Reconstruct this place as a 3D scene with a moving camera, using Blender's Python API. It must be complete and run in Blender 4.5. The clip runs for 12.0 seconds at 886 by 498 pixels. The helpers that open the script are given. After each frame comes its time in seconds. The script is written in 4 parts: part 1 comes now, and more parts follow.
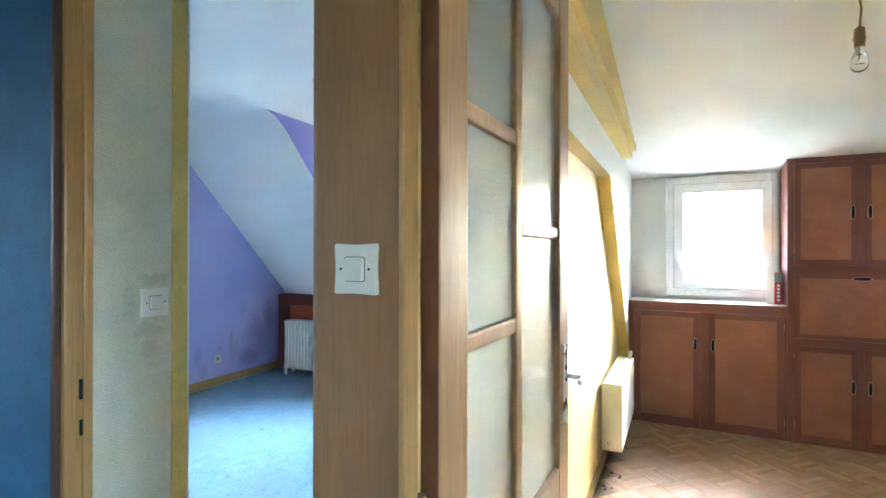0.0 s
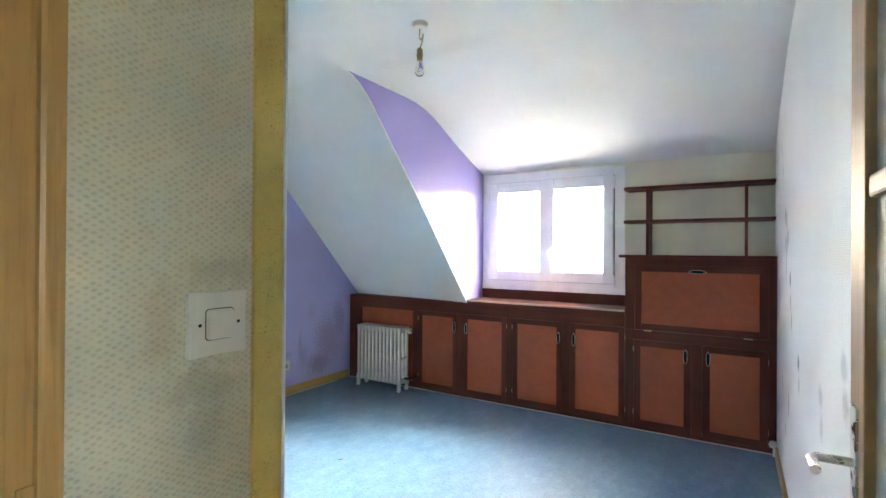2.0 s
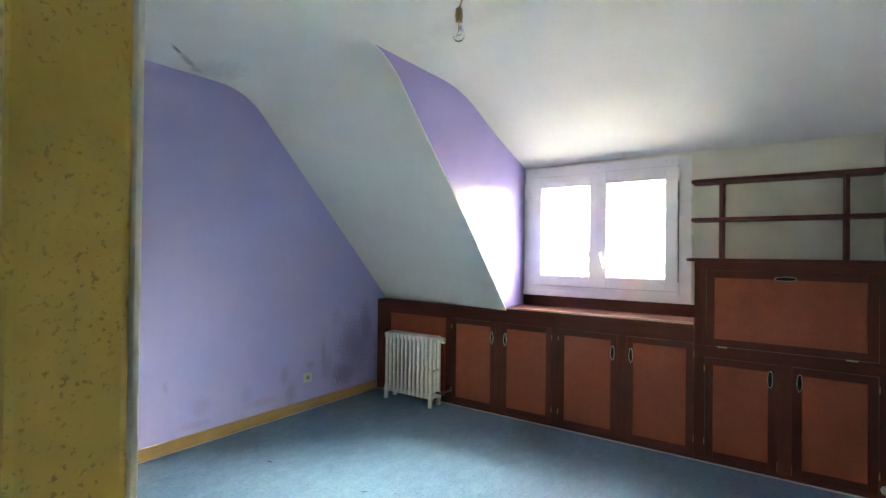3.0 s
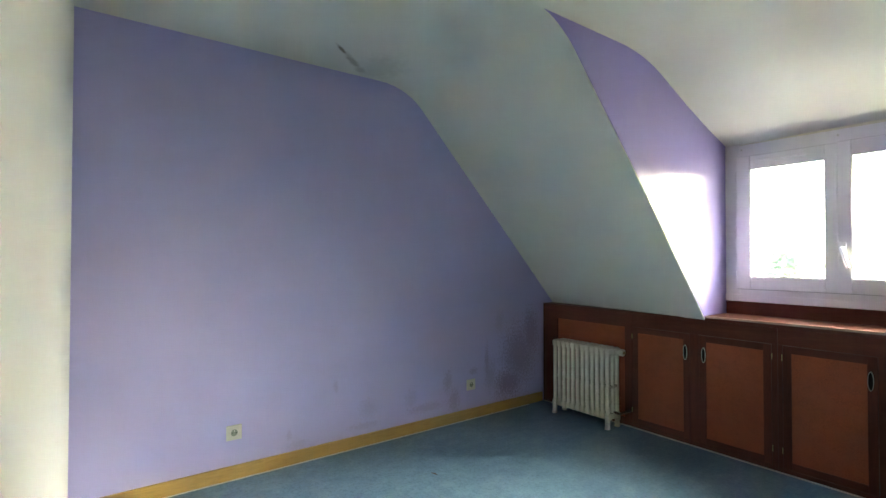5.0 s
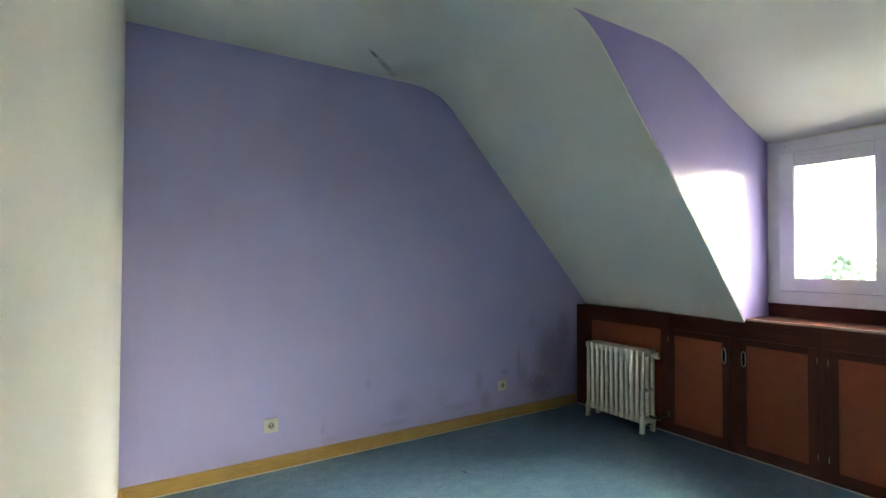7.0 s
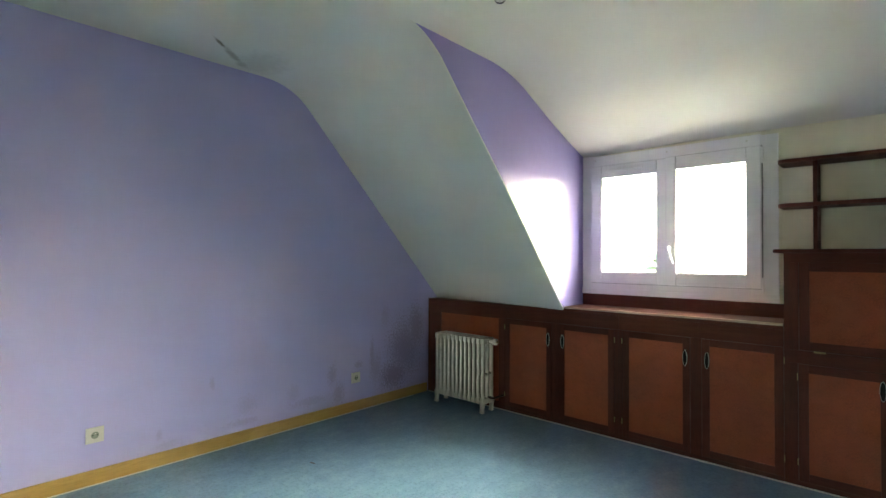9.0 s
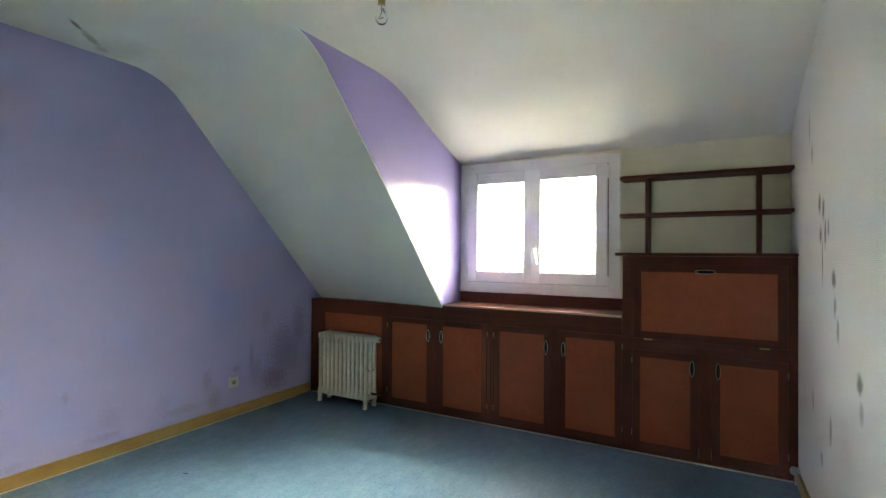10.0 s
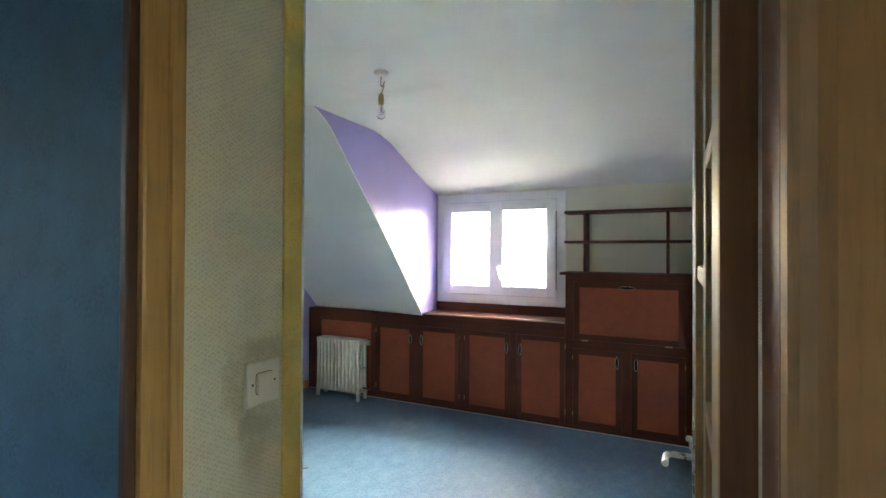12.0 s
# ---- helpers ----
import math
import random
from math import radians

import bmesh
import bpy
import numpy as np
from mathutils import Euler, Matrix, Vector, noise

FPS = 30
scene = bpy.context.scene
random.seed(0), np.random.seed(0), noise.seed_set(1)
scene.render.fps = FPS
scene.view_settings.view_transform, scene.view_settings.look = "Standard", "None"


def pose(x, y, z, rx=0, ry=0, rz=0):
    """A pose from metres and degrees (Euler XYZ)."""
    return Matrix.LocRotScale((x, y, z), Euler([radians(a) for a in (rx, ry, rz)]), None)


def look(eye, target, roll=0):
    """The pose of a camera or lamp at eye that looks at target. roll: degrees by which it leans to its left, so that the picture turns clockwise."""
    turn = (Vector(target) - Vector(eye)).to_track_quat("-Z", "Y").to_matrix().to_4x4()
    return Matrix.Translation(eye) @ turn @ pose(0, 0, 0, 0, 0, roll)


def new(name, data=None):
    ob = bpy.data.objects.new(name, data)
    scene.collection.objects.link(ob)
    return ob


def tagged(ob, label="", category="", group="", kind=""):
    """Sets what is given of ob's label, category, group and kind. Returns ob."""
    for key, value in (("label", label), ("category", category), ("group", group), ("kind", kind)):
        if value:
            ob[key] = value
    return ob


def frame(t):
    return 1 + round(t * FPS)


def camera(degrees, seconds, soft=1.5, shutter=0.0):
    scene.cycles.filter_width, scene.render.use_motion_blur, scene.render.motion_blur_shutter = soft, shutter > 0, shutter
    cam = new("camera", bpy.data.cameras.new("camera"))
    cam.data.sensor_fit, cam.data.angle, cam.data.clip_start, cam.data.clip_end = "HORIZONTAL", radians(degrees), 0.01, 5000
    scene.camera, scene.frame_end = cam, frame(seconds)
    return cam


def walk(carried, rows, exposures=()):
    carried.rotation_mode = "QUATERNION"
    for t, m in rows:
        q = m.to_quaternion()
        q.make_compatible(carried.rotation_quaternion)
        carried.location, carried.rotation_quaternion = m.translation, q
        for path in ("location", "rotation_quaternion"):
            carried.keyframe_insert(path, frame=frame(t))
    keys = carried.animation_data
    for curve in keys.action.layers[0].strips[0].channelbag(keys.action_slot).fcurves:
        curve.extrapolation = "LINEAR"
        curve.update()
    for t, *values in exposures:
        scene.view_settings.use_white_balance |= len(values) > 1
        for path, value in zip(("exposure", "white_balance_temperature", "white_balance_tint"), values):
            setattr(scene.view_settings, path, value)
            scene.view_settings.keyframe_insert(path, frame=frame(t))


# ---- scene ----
cam = camera(84.3, 12.0)
PATH = [
    (0.0, pose(4.171, -4.275, 1.346, 90.21, -0.07, 25.70)),
    (0.5, pose(3.998, -4.216, 1.359, 90.20, -0.19, 28.73)),
    (1.0, pose(3.824, -4.099, 1.341, 90.21, 0.08, 30.35)),
    (1.5, pose(3.644, -3.947, 1.303, 90.24, -0.26, 31.06)),
    (2.0, pose(3.480, -3.810, 1.298, 90.23, -0.38, 31.67)),
    (2.5, pose(3.321, -3.641, 1.301, 90.27, -0.52, 32.25)),
    (4.5, pose(2.998, -3.215, 1.255, 90.79, -0.40, 50.05)),
    (5.0, pose(2.923, -3.281, 1.249, 90.93, -0.05, 53.23)),
    (5.5, pose(2.920, -3.275, 1.231, 91.21, -0.06, 56.34)),
    (6.0, pose(2.925, -3.271, 1.242, 90.96, -0.01, 57.51)),
    (6.5, pose(2.939, -3.270, 1.238, 91.19, -0.20, 58.02)),
    (8.5, pose(3.106, -3.258, 1.242, 90.86, -0.13, 48.30)),
    (9.0, pose(3.151, -3.266, 1.219, 91.05, -0.33, 42.27)),
    (9.5, pose(3.181, -3.304, 1.242, 90.70, -0.34, 35.23)),
    (10.0, pose(3.249, -3.360, 1.259, 90.62, -0.41, 29.03)),
    (10.5, pose(3.327, -3.472, 1.321, 90.13, -0.38, 24.99)),
    (11.0, pose(3.385, -3.644, 1.364, 90.35, -0.34, 24.15)),
    (11.5, pose(3.486, -3.884, 1.394, 90.52, -0.18, 24.57)),
    (12.0, pose(3.602, -4.073, 1.431, 90.49, -0.27, 26.22)),
]
EXPOSURES = [(0.0, 6.35, 4850, 4), (1.0, 6.2, 5600, 7), (1.9, 6.25, 5950, 7), (2.6, 6.0, 6150, 6), (4.5, 5.45, 6600, -2), (6.5, 5.0, 6550, -3), (8.5, 5.25, 6700, -3), (9.3, 5.4, 6800, -3), (10.4, 5.45, 6750, 1), (11.4, 5.6, 6250, 4), (12.0, 5.65, 6250, 4)]
walk(cam, PATH, EXPOSURES)

# ---- world and sun: a bright overcast sky
world = bpy.data.worlds.new("sky")
scene.world = world
world.use_nodes = True
wn = world.node_tree
bg = wn.nodes["Background"]
sky = wn.nodes.new("ShaderNodeTexSky")
sky.sky_type = "NISHITA"
sky.sun_disc = False
sky.sun_elevation = radians(31)
sky.sun_rotation = radians(15)
sky.air_density, sky.dust_density, sky.ozone_density = 1.0, 4.0, 0.6
wn.links.new(sky.outputs[0], bg.inputs[0])
bg.inputs[1].default_value = 0.15
sun_data = bpy.data.lights.new("sun", "SUN")
sun_data.energy, sun_data.angle, sun_data.color = 0.5, radians(40), (1.0, 0.97, 0.92)
sun = new("sun", sun_data)
sun.matrix_world = look((14.09, 41.4, 26.75), (3, 0, 1))


# ---- materials
def nodes_of(name):
    m = bpy.data.materials.new(name)
    m.use_nodes = True
    nt = m.node_tree
    return m, nt, nt.nodes["Principled BSDF"]


def add(nt, kind, **props):
    n = nt.nodes.new(kind)
    for k, v in props.items():
        if k in n.inputs:
            n.inputs[k].default_value = v
    return n


def noise_at(nt, coord, scale, detail=4.0, stretch=(1, 1, 1), rough=0.55):
    mp = nt.nodes.new("ShaderNodeMapping")
    mp.inputs["Scale"].default_value = stretch
    nt.links.new(coord, mp.inputs["Vector"])
    n = add(nt, "ShaderNodeTexNoise", Scale=scale, Detail=detail, Roughness=rough)
    nt.links.new(mp.outputs[0], n.inputs["Vector"])
    return n.outputs["Fac"]


def ramp(nt, fac, stops):
    r = nt.nodes.new("ShaderNodeValToRGB")
    el = r.color_ramp.elements
    el[0].position, el[0].color = stops[0][0], (*stops[0][1], 1)
    el[1].position, el[1].color = stops[-1][0], (*stops[-1][1], 1)
    for p, c in stops[1:-1]:
        e = el.new(p)
        e.color = (*c, 1)
    nt.links.new(fac, r.inputs[0])
    return r.outputs[0]


def mix(nt, fac, a, b, mode="MIX"):
    m = nt.nodes.new("ShaderNodeMix")
    m.data_type, m.blend_type = "RGBA", mode
    for sock, v in ((m.inputs["Factor"], fac), (m.inputs[6], a), (m.inputs[7], b)):
        if isinstance(v, bpy.types.NodeSocket):
            nt.links.new(v, sock)
        elif isinstance(v, (int, float)):
            sock.default_value = v
        else:
            sock.default_value = (*v, 1)
    return m.outputs[2]


def bump(nt, bsdf, height, strength, distance=0.002, after=None):
    b = add(nt, "ShaderNodeBump", Strength=strength, Distance=distance)
    nt.links.new(height, b.inputs["Height"])
    if after is not None:
        nt.links.new(after, b.inputs["Normal"])
    nt.links.new(b.outputs[0], bsdf.inputs["Normal"])
    return b.outputs[0]


def shade(c, k):
    return tuple(min(1.0, v * k) for v in c)


def coords(nt):
    return nt.nodes.new("ShaderNodeTexCoord").outputs["Object"]


def painted(name, base, rough=0.5, var=0.10, scale=1.6, fine=60.0, fine_bump=0.15, metal=0.0, specks=None):
    """Paint or plain coating with blotches and a fine grain."""
    m, nt, b = nodes_of(name)
    co = coords(nt)
    big = noise_at(nt, co, scale, 5)
    small = noise_at(nt, co, fine, 3)
    c = ramp(nt, big, [(0.25, shade(base, 1 - var)), (0.75, shade(base, 1 + var))])
    c = mix(nt, 0.06, c, ramp(nt, small, [(0.3, (0, 0, 0)), (0.7, (1, 1, 1))]), "OVERLAY")
    if specks:
        size, start, amount, tone = specks
        dots = noise_at(nt, co, size, 3, rough=0.6)
        where = ramp(nt, noise_at(nt, co, size * 0.09, 3), [(0.42, (0, 0, 0)), (0.62, (amount,) * 3)])
        c = mix(nt, mix(nt, 1.0, where, ramp(nt, dots, [(start, (0, 0, 0)), (start + 0.06, (1, 1, 1))]), "MULTIPLY"), c, tone)
    nt.links.new(c, b.inputs["Base Color"])
    nt.links.new(ramp(nt, big, [(0.2, (rough - 0.08,) * 3), (0.8, (rough + 0.08,) * 3)]), b.inputs["Roughness"])
    b.inputs["Metallic"].default_value = metal
    bump(nt, b, small, fine_bump)
    return m


def wood(name, dark, light, rough=0.4, grain=(28, 28, 1.6), scale=1.0, worn=0.0, coat=0.0):
    """Wood with streaks along the axis of the smallest stretch."""
    m, nt, b = nodes_of(name)
    co = coords(nt)
    g = noise_at(nt, co, scale, 6, grain, 0.65)
    g2 = noise_at(nt, co, scale * 0.35, 3, grain)
    c = ramp(nt, g, [(0.3, dark), (0.5, tuple((a + d) / 2 for a, d in zip(dark, light))), (0.72, light)])
    c = mix(nt, ramp(nt, g2, [(0.35, (0, 0, 0)), (0.7, (0.45,) * 3)]), c, shade(dark, 0.75))
    info = nt.nodes.new("ShaderNodeObjectInfo")
    c = mix(nt, 0.25, c, ramp(nt, info.outputs["Random"], [(0.0, shade(dark, 0.9)), (1.0, shade(light, 1.1))]))
    pores = noise_at(nt, co, scale * 5.0, 4, grain, 0.7)
    c = mix(nt, ramp(nt, pores, [(0.34, (0.38,) * 3), (0.50, (0.0,) * 3)]), c, shade(dark, 0.55))
    blot = noise_at(nt, co, 4.0, 5)
    c = mix(nt, ramp(nt, blot, [(0.3, (0.25,) * 3), (0.55, (0.0,) * 3)]), c, shade(dark, 0.7))
    if worn:
        c = mix(nt, ramp(nt, blot, [(0.6, (0, 0, 0)), (0.75, (worn,) * 3)]), c, shade(light, 1.4))
    nt.links.new(c, b.inputs["Base Color"])
    b.inputs["Roughness"].default_value = rough
    b.inputs["Coat Weight"].default_value = coat
    b.inputs["Coat Roughness"].default_value = 0.25
    first = bump(nt, b, g, 0.14)
    bump(nt, b, pores, 0.12, 0.001, first)
    return m


def blot_mask(nt, co, spots, wobble=0.6, wobble_scale=22.0):
    """A mask of irregular stains: each spot is a centre and three radii in metres."""
    n = add(nt, "ShaderNodeTexNoise", Scale=wobble_scale, Detail=5.0)
    nt.links.new(co, n.inputs["Vector"])
    total = None
    for cx, cy, cz, rx, ry, rz, power, *turned in spots:
        mp = nt.nodes.new("ShaderNodeMapping")
        mp.vector_type = "TEXTURE"
        mp.inputs["Location"].default_value = (cx, cy, cz)
        mp.inputs["Scale"].default_value = (rx, ry, rz)
        mp.inputs["Rotation"].default_value = (0, 0, radians(turned[0] if turned else 0))
        nt.links.new(co, mp.inputs["Vector"])
        ln = nt.nodes.new("ShaderNodeVectorMath")
        ln.operation = "LENGTH"
        nt.links.new(mp.outputs[0], ln.inputs[0])
        ad = nt.nodes.new("ShaderNodeMath")
        ad.operation = "MULTIPLY_ADD"
        nt.links.new(n.outputs["Fac"], ad.inputs[0])
        ad.inputs[1].default_value = 2 * wobble
        nt.links.new(ln.outputs["Value"], ad.inputs[2])
        mr = nt.nodes.new("ShaderNodeMapRange")
        nt.links.new(ad.outputs[0], mr.inputs[0])
        mr.inputs[1].default_value, mr.inputs[2].default_value = 1.0 + wobble, 0.35 + wobble
        mr.inputs[3].default_value, mr.inputs[4].default_value = 0.0, power
        if total is None:
            total = mr.outputs[0]
        else:
            mx = nt.nodes.new("ShaderNodeMath")
            mx.operation = "MAXIMUM"
            nt.links.new(total, mx.inputs[0])
            nt.links.new(mr.outputs[0], mx.inputs[1])
            total = mx.outputs[0]
    return total


def stained_wall(name, base, stain, spots, rough=0.45, ribs=0.0, var=0.06, wobble=0.6, wobble_scale=22.0, coarse=0.25, even=False):
    m, nt, b = nodes_of(name)
    co = coords(nt)
    big = noise_at(nt, co, 1.3, 5)
    small = noise_at(nt, co, 90, 3)
    c = ramp(nt, big, [(0.25, shade(base, 1 - var)), (0.75, shade(base, 1 + var))])
    if spots:
        c = mix(nt, blot_mask(nt, co, spots, wobble, wobble_scale), c, stain)
    nt.links.new(c, b.inputs["Base Color"])
    if even:
        b.inputs["Roughness"].default_value = rough
    else:
        nt.links.new(ramp(nt, big, [(0.2, (rough - 0.05,) * 3), (0.8, (rough + 0.07,) * 3)]), b.inputs["Roughness"])
    if ribs:
        w = add(nt, "ShaderNodeTexWave", Scale=ribs, Distortion=5.0, Detail=2.0)
        w.bands_direction = "Z"
        w.inputs["Detail Scale"].default_value = 1.6
        nt.links.new(co, w.inputs["Vector"])
        first = bump(nt, b, w.outputs["Fac"], 0.5, 0.0025)
        bump(nt, b, small, 0.25, 0.001, first)
    else:
        lumps = noise_at(nt, co, 9, 3)
        first = bump(nt, b, lumps, coarse, 0.008)
        bump(nt, b, small, 0.2, 0.001, first)
    return m


def embossed_paper(name, base, stain, spots):
    """Cream vinyl paper with rows of small embossed lozenges."""
    m, nt, b = nodes_of(name)
    co = coords(nt)
    mp = nt.nodes.new("ShaderNodeMapping")
    mp.inputs["Rotation"].default_value = (radians(45), 0, 0)
    mp.inputs["Scale"].default_value = (0, 0.8, 1.25)
    nt.links.new(co, mp.inputs["Vector"])
    vo = add(nt, "ShaderNodeTexVoronoi", Scale=150.0, Randomness=0.3)
    nt.links.new(mp.outputs[0], vo.inputs["Vector"])
    big = noise_at(nt, co, 5, 5)
    c = ramp(nt, big, [(0.3, shade(base, 0.9)), (0.7, shade(base, 1.06))])
    # shade of the embossing put into the colour: the hollows are darkened
    c = mix(nt, ramp(nt, vo.outputs["Distance"], [(0.16, (0.5,) * 3), (0.42, (0.0,) * 3)]), c, shade(base, 0.62))
    c = mix(nt, blot_mask(nt, co, spots, 0.8, 60.0), c, stain)
    nt.links.new(c, b.inputs["Base Color"])
    b.inputs["Roughness"].default_value = 0.5
    bump(nt, b, ramp(nt, vo.outputs["Distance"], [(0.15, (0,) * 3), (0.45, (1,) * 3)]), 0.45, 0.0015)
    return m


def vinyl_floor(name):
    m, nt, b = nodes_of(name)
    co = coords(nt)
    big = noise_at(nt, co, 1.1, 6, rough=0.7)
    mid = noise_at(nt, co, 14, 6, (1, 0.6, 1), 0.7)
    fine = noise_at(nt, co, 120, 3)
    c = ramp(nt, mid, [(0.3, (0.079, 0.157, 0.244)), (0.5, (0.117, 0.209, 0.301)), (0.7, (0.176, 0.278, 0.358))])
    c = mix(nt, ramp(nt, big, [(0.35, (0,) * 3), (0.7, (0.5,) * 3)]), c, (0.134, 0.218, 0.288))
    speck = noise_at(nt, co, 55, 5, rough=0.75)
    c = mix(nt, ramp(nt, speck, [(0.36, (0.55,) * 3), (0.5, (0.0,) * 3)]), c, (0.047, 0.099, 0.154))
    c = mix(nt, ramp(nt, speck, [(0.54, (0.0,) * 3), (0.68, (0.4,) * 3)]), c, (0.231, 0.314, 0.38))
    scuff = noise_at(nt, co, 5, 7, (1.0, 3.0, 1), 0.75)
    c = mix(nt, ramp(nt, scuff, [(0.62, (0,) * 3), (0.8, (0.5,) * 3)]), c, (0.253, 0.303, 0.336))
    nt.links.new(c, b.inputs["Base Color"])
    nt.links.new(ramp(nt, big, [(0.3, (0.30,) * 3), (0.7, (0.44,) * 3)]), b.inputs["Roughness"])
    b.inputs["Specular IOR Level"].default_value = 0.32
    first = bump(nt, b, big, 0.25, 0.01)
    bump(nt, b, fine, 0.25, 0.001, first)
    return m


def glass(name, rough=0.0, ripple=0.0, tint=(0.97, 0.98, 0.97), clear=1.0):
    m, nt, b = nodes_of(name)
    b.inputs["Base Color"].default_value = (*tint, 1)
    b.inputs["Roughness"].default_value = rough
    b.inputs["IOR"].default_value = 1.45
    b.inputs["Transmission Weight"].default_value = clear
    if ripple:
        co = coords(nt)
        n1 = noise_at(nt, co, 75, 2, (0.8, 1, 1.9))
        n2 = noise_at(nt, co, 180, 1)
        first = bump(nt, b, n1, ripple, 0.006)
        bump(nt, b, n2, ripple * 0.4, 0.002, first)
    return m


def metal(name, base, rough):
    m, nt, b = nodes_of(name)
    co = coords(nt)
    n = noise_at(nt, co, 40, 4)
    nt.links.new(ramp(nt, n, [(0.3, shade(base, 0.85)), (0.7, shade(base, 1.1))]), b.inputs["Base Color"])
    nt.links.new(ramp(nt, n, [(0.3, (rough,) * 3), (0.7, (rough + 0.15,) * 3)]), b.inputs["Roughness"])
    b.inputs["Metallic"].default_value = 1.0
    return m


def foliage(name):
    m, nt, b = nodes_of(name)
    co = coords(nt)
    n = noise_at(nt, co, 0.8, 5)
    c = ramp(nt, n, [(0.3, (0.10, 0.12, 0.08)), (0.7, (0.12, 0.14, 0.10))])
    nt.links.new(c, b.inputs["Base Color"])
    b.inputs["Roughness"].default_value = 0.5
    thin = nt.nodes.new("ShaderNodeBsdfTranslucent")
    nt.links.new(c, thin.inputs["Color"])
    both = nt.nodes.new("ShaderNodeAddShader")
    nt.links.new(b.outputs[0], both.inputs[0])
    nt.links.new(thin.outputs[0], both.inputs[1])
    nt.links.new(both.outputs[0], nt.nodes["Material Output"].inputs["Surface"])
    return m


MOULD = (0.05, 0.04, 0.06)
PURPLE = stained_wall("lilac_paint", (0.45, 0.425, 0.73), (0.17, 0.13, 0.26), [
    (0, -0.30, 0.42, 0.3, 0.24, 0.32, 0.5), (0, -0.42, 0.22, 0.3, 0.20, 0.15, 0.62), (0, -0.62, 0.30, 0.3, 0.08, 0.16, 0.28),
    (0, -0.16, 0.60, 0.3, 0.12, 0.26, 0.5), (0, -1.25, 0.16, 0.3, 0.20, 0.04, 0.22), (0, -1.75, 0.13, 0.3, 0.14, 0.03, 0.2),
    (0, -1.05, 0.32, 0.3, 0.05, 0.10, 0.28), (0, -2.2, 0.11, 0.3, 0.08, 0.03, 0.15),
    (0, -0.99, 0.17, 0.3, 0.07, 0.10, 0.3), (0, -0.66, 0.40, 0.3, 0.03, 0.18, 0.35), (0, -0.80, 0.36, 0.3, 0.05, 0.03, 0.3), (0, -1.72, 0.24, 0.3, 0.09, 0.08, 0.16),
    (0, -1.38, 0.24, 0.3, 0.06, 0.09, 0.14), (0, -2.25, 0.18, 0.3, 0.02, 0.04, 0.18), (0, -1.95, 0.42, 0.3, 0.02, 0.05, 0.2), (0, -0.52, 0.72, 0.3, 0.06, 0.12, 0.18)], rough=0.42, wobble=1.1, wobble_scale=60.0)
CHEEK = stained_wall("lilac_gloss_paint", (0.36, 0.315, 0.66), (0.4, 0.36, 0.62), [], rough=0.27, even=True)
CEILING = stained_wall("ceiling_white", (0.74, 0.74, 0.71), (0.19, 0.16, 0.115), [
    (0.315, -2.065, 2.45, 0.016, 0.10, 0.3, 0.9, 43), (0.20, -1.94, 2.45, 0.03, 0.17, 0.3, 0.55, 43), (0.10, -1.83, 2.45, 0.05, 0.08, 0.3, 0.4, 43),
    (0.26, -1.66, 2.42, 0.02, 0.11, 0.3, 0.16, 20), (1.95, -1.45, 2.45, 0.5, 0.12, 0.3, 0.08, 0),
    (0.22, -1.75, 2.42, 0.25, 0.18, 0.3, 0.22)], rough=0.62, wobble=0.5, coarse=0.35)
WHITE_WALL = stained_wall("white_wall", (0.66, 0.66, 0.63), MOULD, [], rough=0.5)
FABRIC_WALL = stained_wall("ribbed_white_wall", (0.79, 0.79, 0.77), (0.075, 0.07, 0.06), [
    (3.67, -0.58, 1.50, 0.3, 0.035, 0.06, 0.97), (3.67, -0.66, 1.47, 0.3, 0.03, 0.07, 0.97), (3.67, -0.70, 1.36, 0.3, 0.025, 0.08, 0.97),
    (3.67, -0.60, 1.36, 0.3, 0.03, 0.05, 0.97), (3.67, -0.64, 1.24, 0.3, 0.015, 0.13, 0.97), (3.67, -0.76, 1.38, 0.3, 0.02, 0.05, 0.81),
    (3.67, -0.86, 1.17, 0.3, 0.045, 0.05, 0.97), (3.67, -0.88, 1.06, 0.3, 0.03, 0.05, 0.74), (3.67, -0.93, 0.97, 0.3, 0.03, 0.06, 0.68),
    (3.67, -1.24, 0.83, 0.3, 0.05, 0.045, 0.88), (3.67, -1.26, 0.74, 0.3, 0.035, 0.05, 0.47), (3.67, -1.88, 0.85, 0.3, 0.06, 0.05, 0.32),
    (3.67, -1.90, 0.76, 0.3, 0.04, 0.06, 0.32), (3.67, -2.27, 1.02, 0.3, 0.06, 0.05, 0.31), (3.67, -2.29, 0.93, 0.3, 0.055, 0.05, 0.34),
    (3.67, -0.33, 1.90, 0.3, 0.015, 0.10, 0.81), (3.67, -0.40, 1.76, 0.3, 0.02, 0.07, 0.94), (3.67, -0.42, 0.57, 0.3, 0.02, 0.07, 0.81),
    (3.67, -0.80, 0.54, 0.3, 0.03, 0.08, 0.74), (3.67, -0.62, 0.36, 0.3, 0.04, 0.04, 0.54)], rough=0.36, ribs=58.0, wobble=0.45, wobble_scale=40.0)
CREAM_WALL = stained_wall("cream_wall", (0.72, 0.70, 0.56), MOULD, [], rough=0.55)
YELLOW_WALL = stained_wall("yellow_niche_wall", (0.70, 0.54, 0.19), MOULD, [], rough=0.42, ribs=95.0)
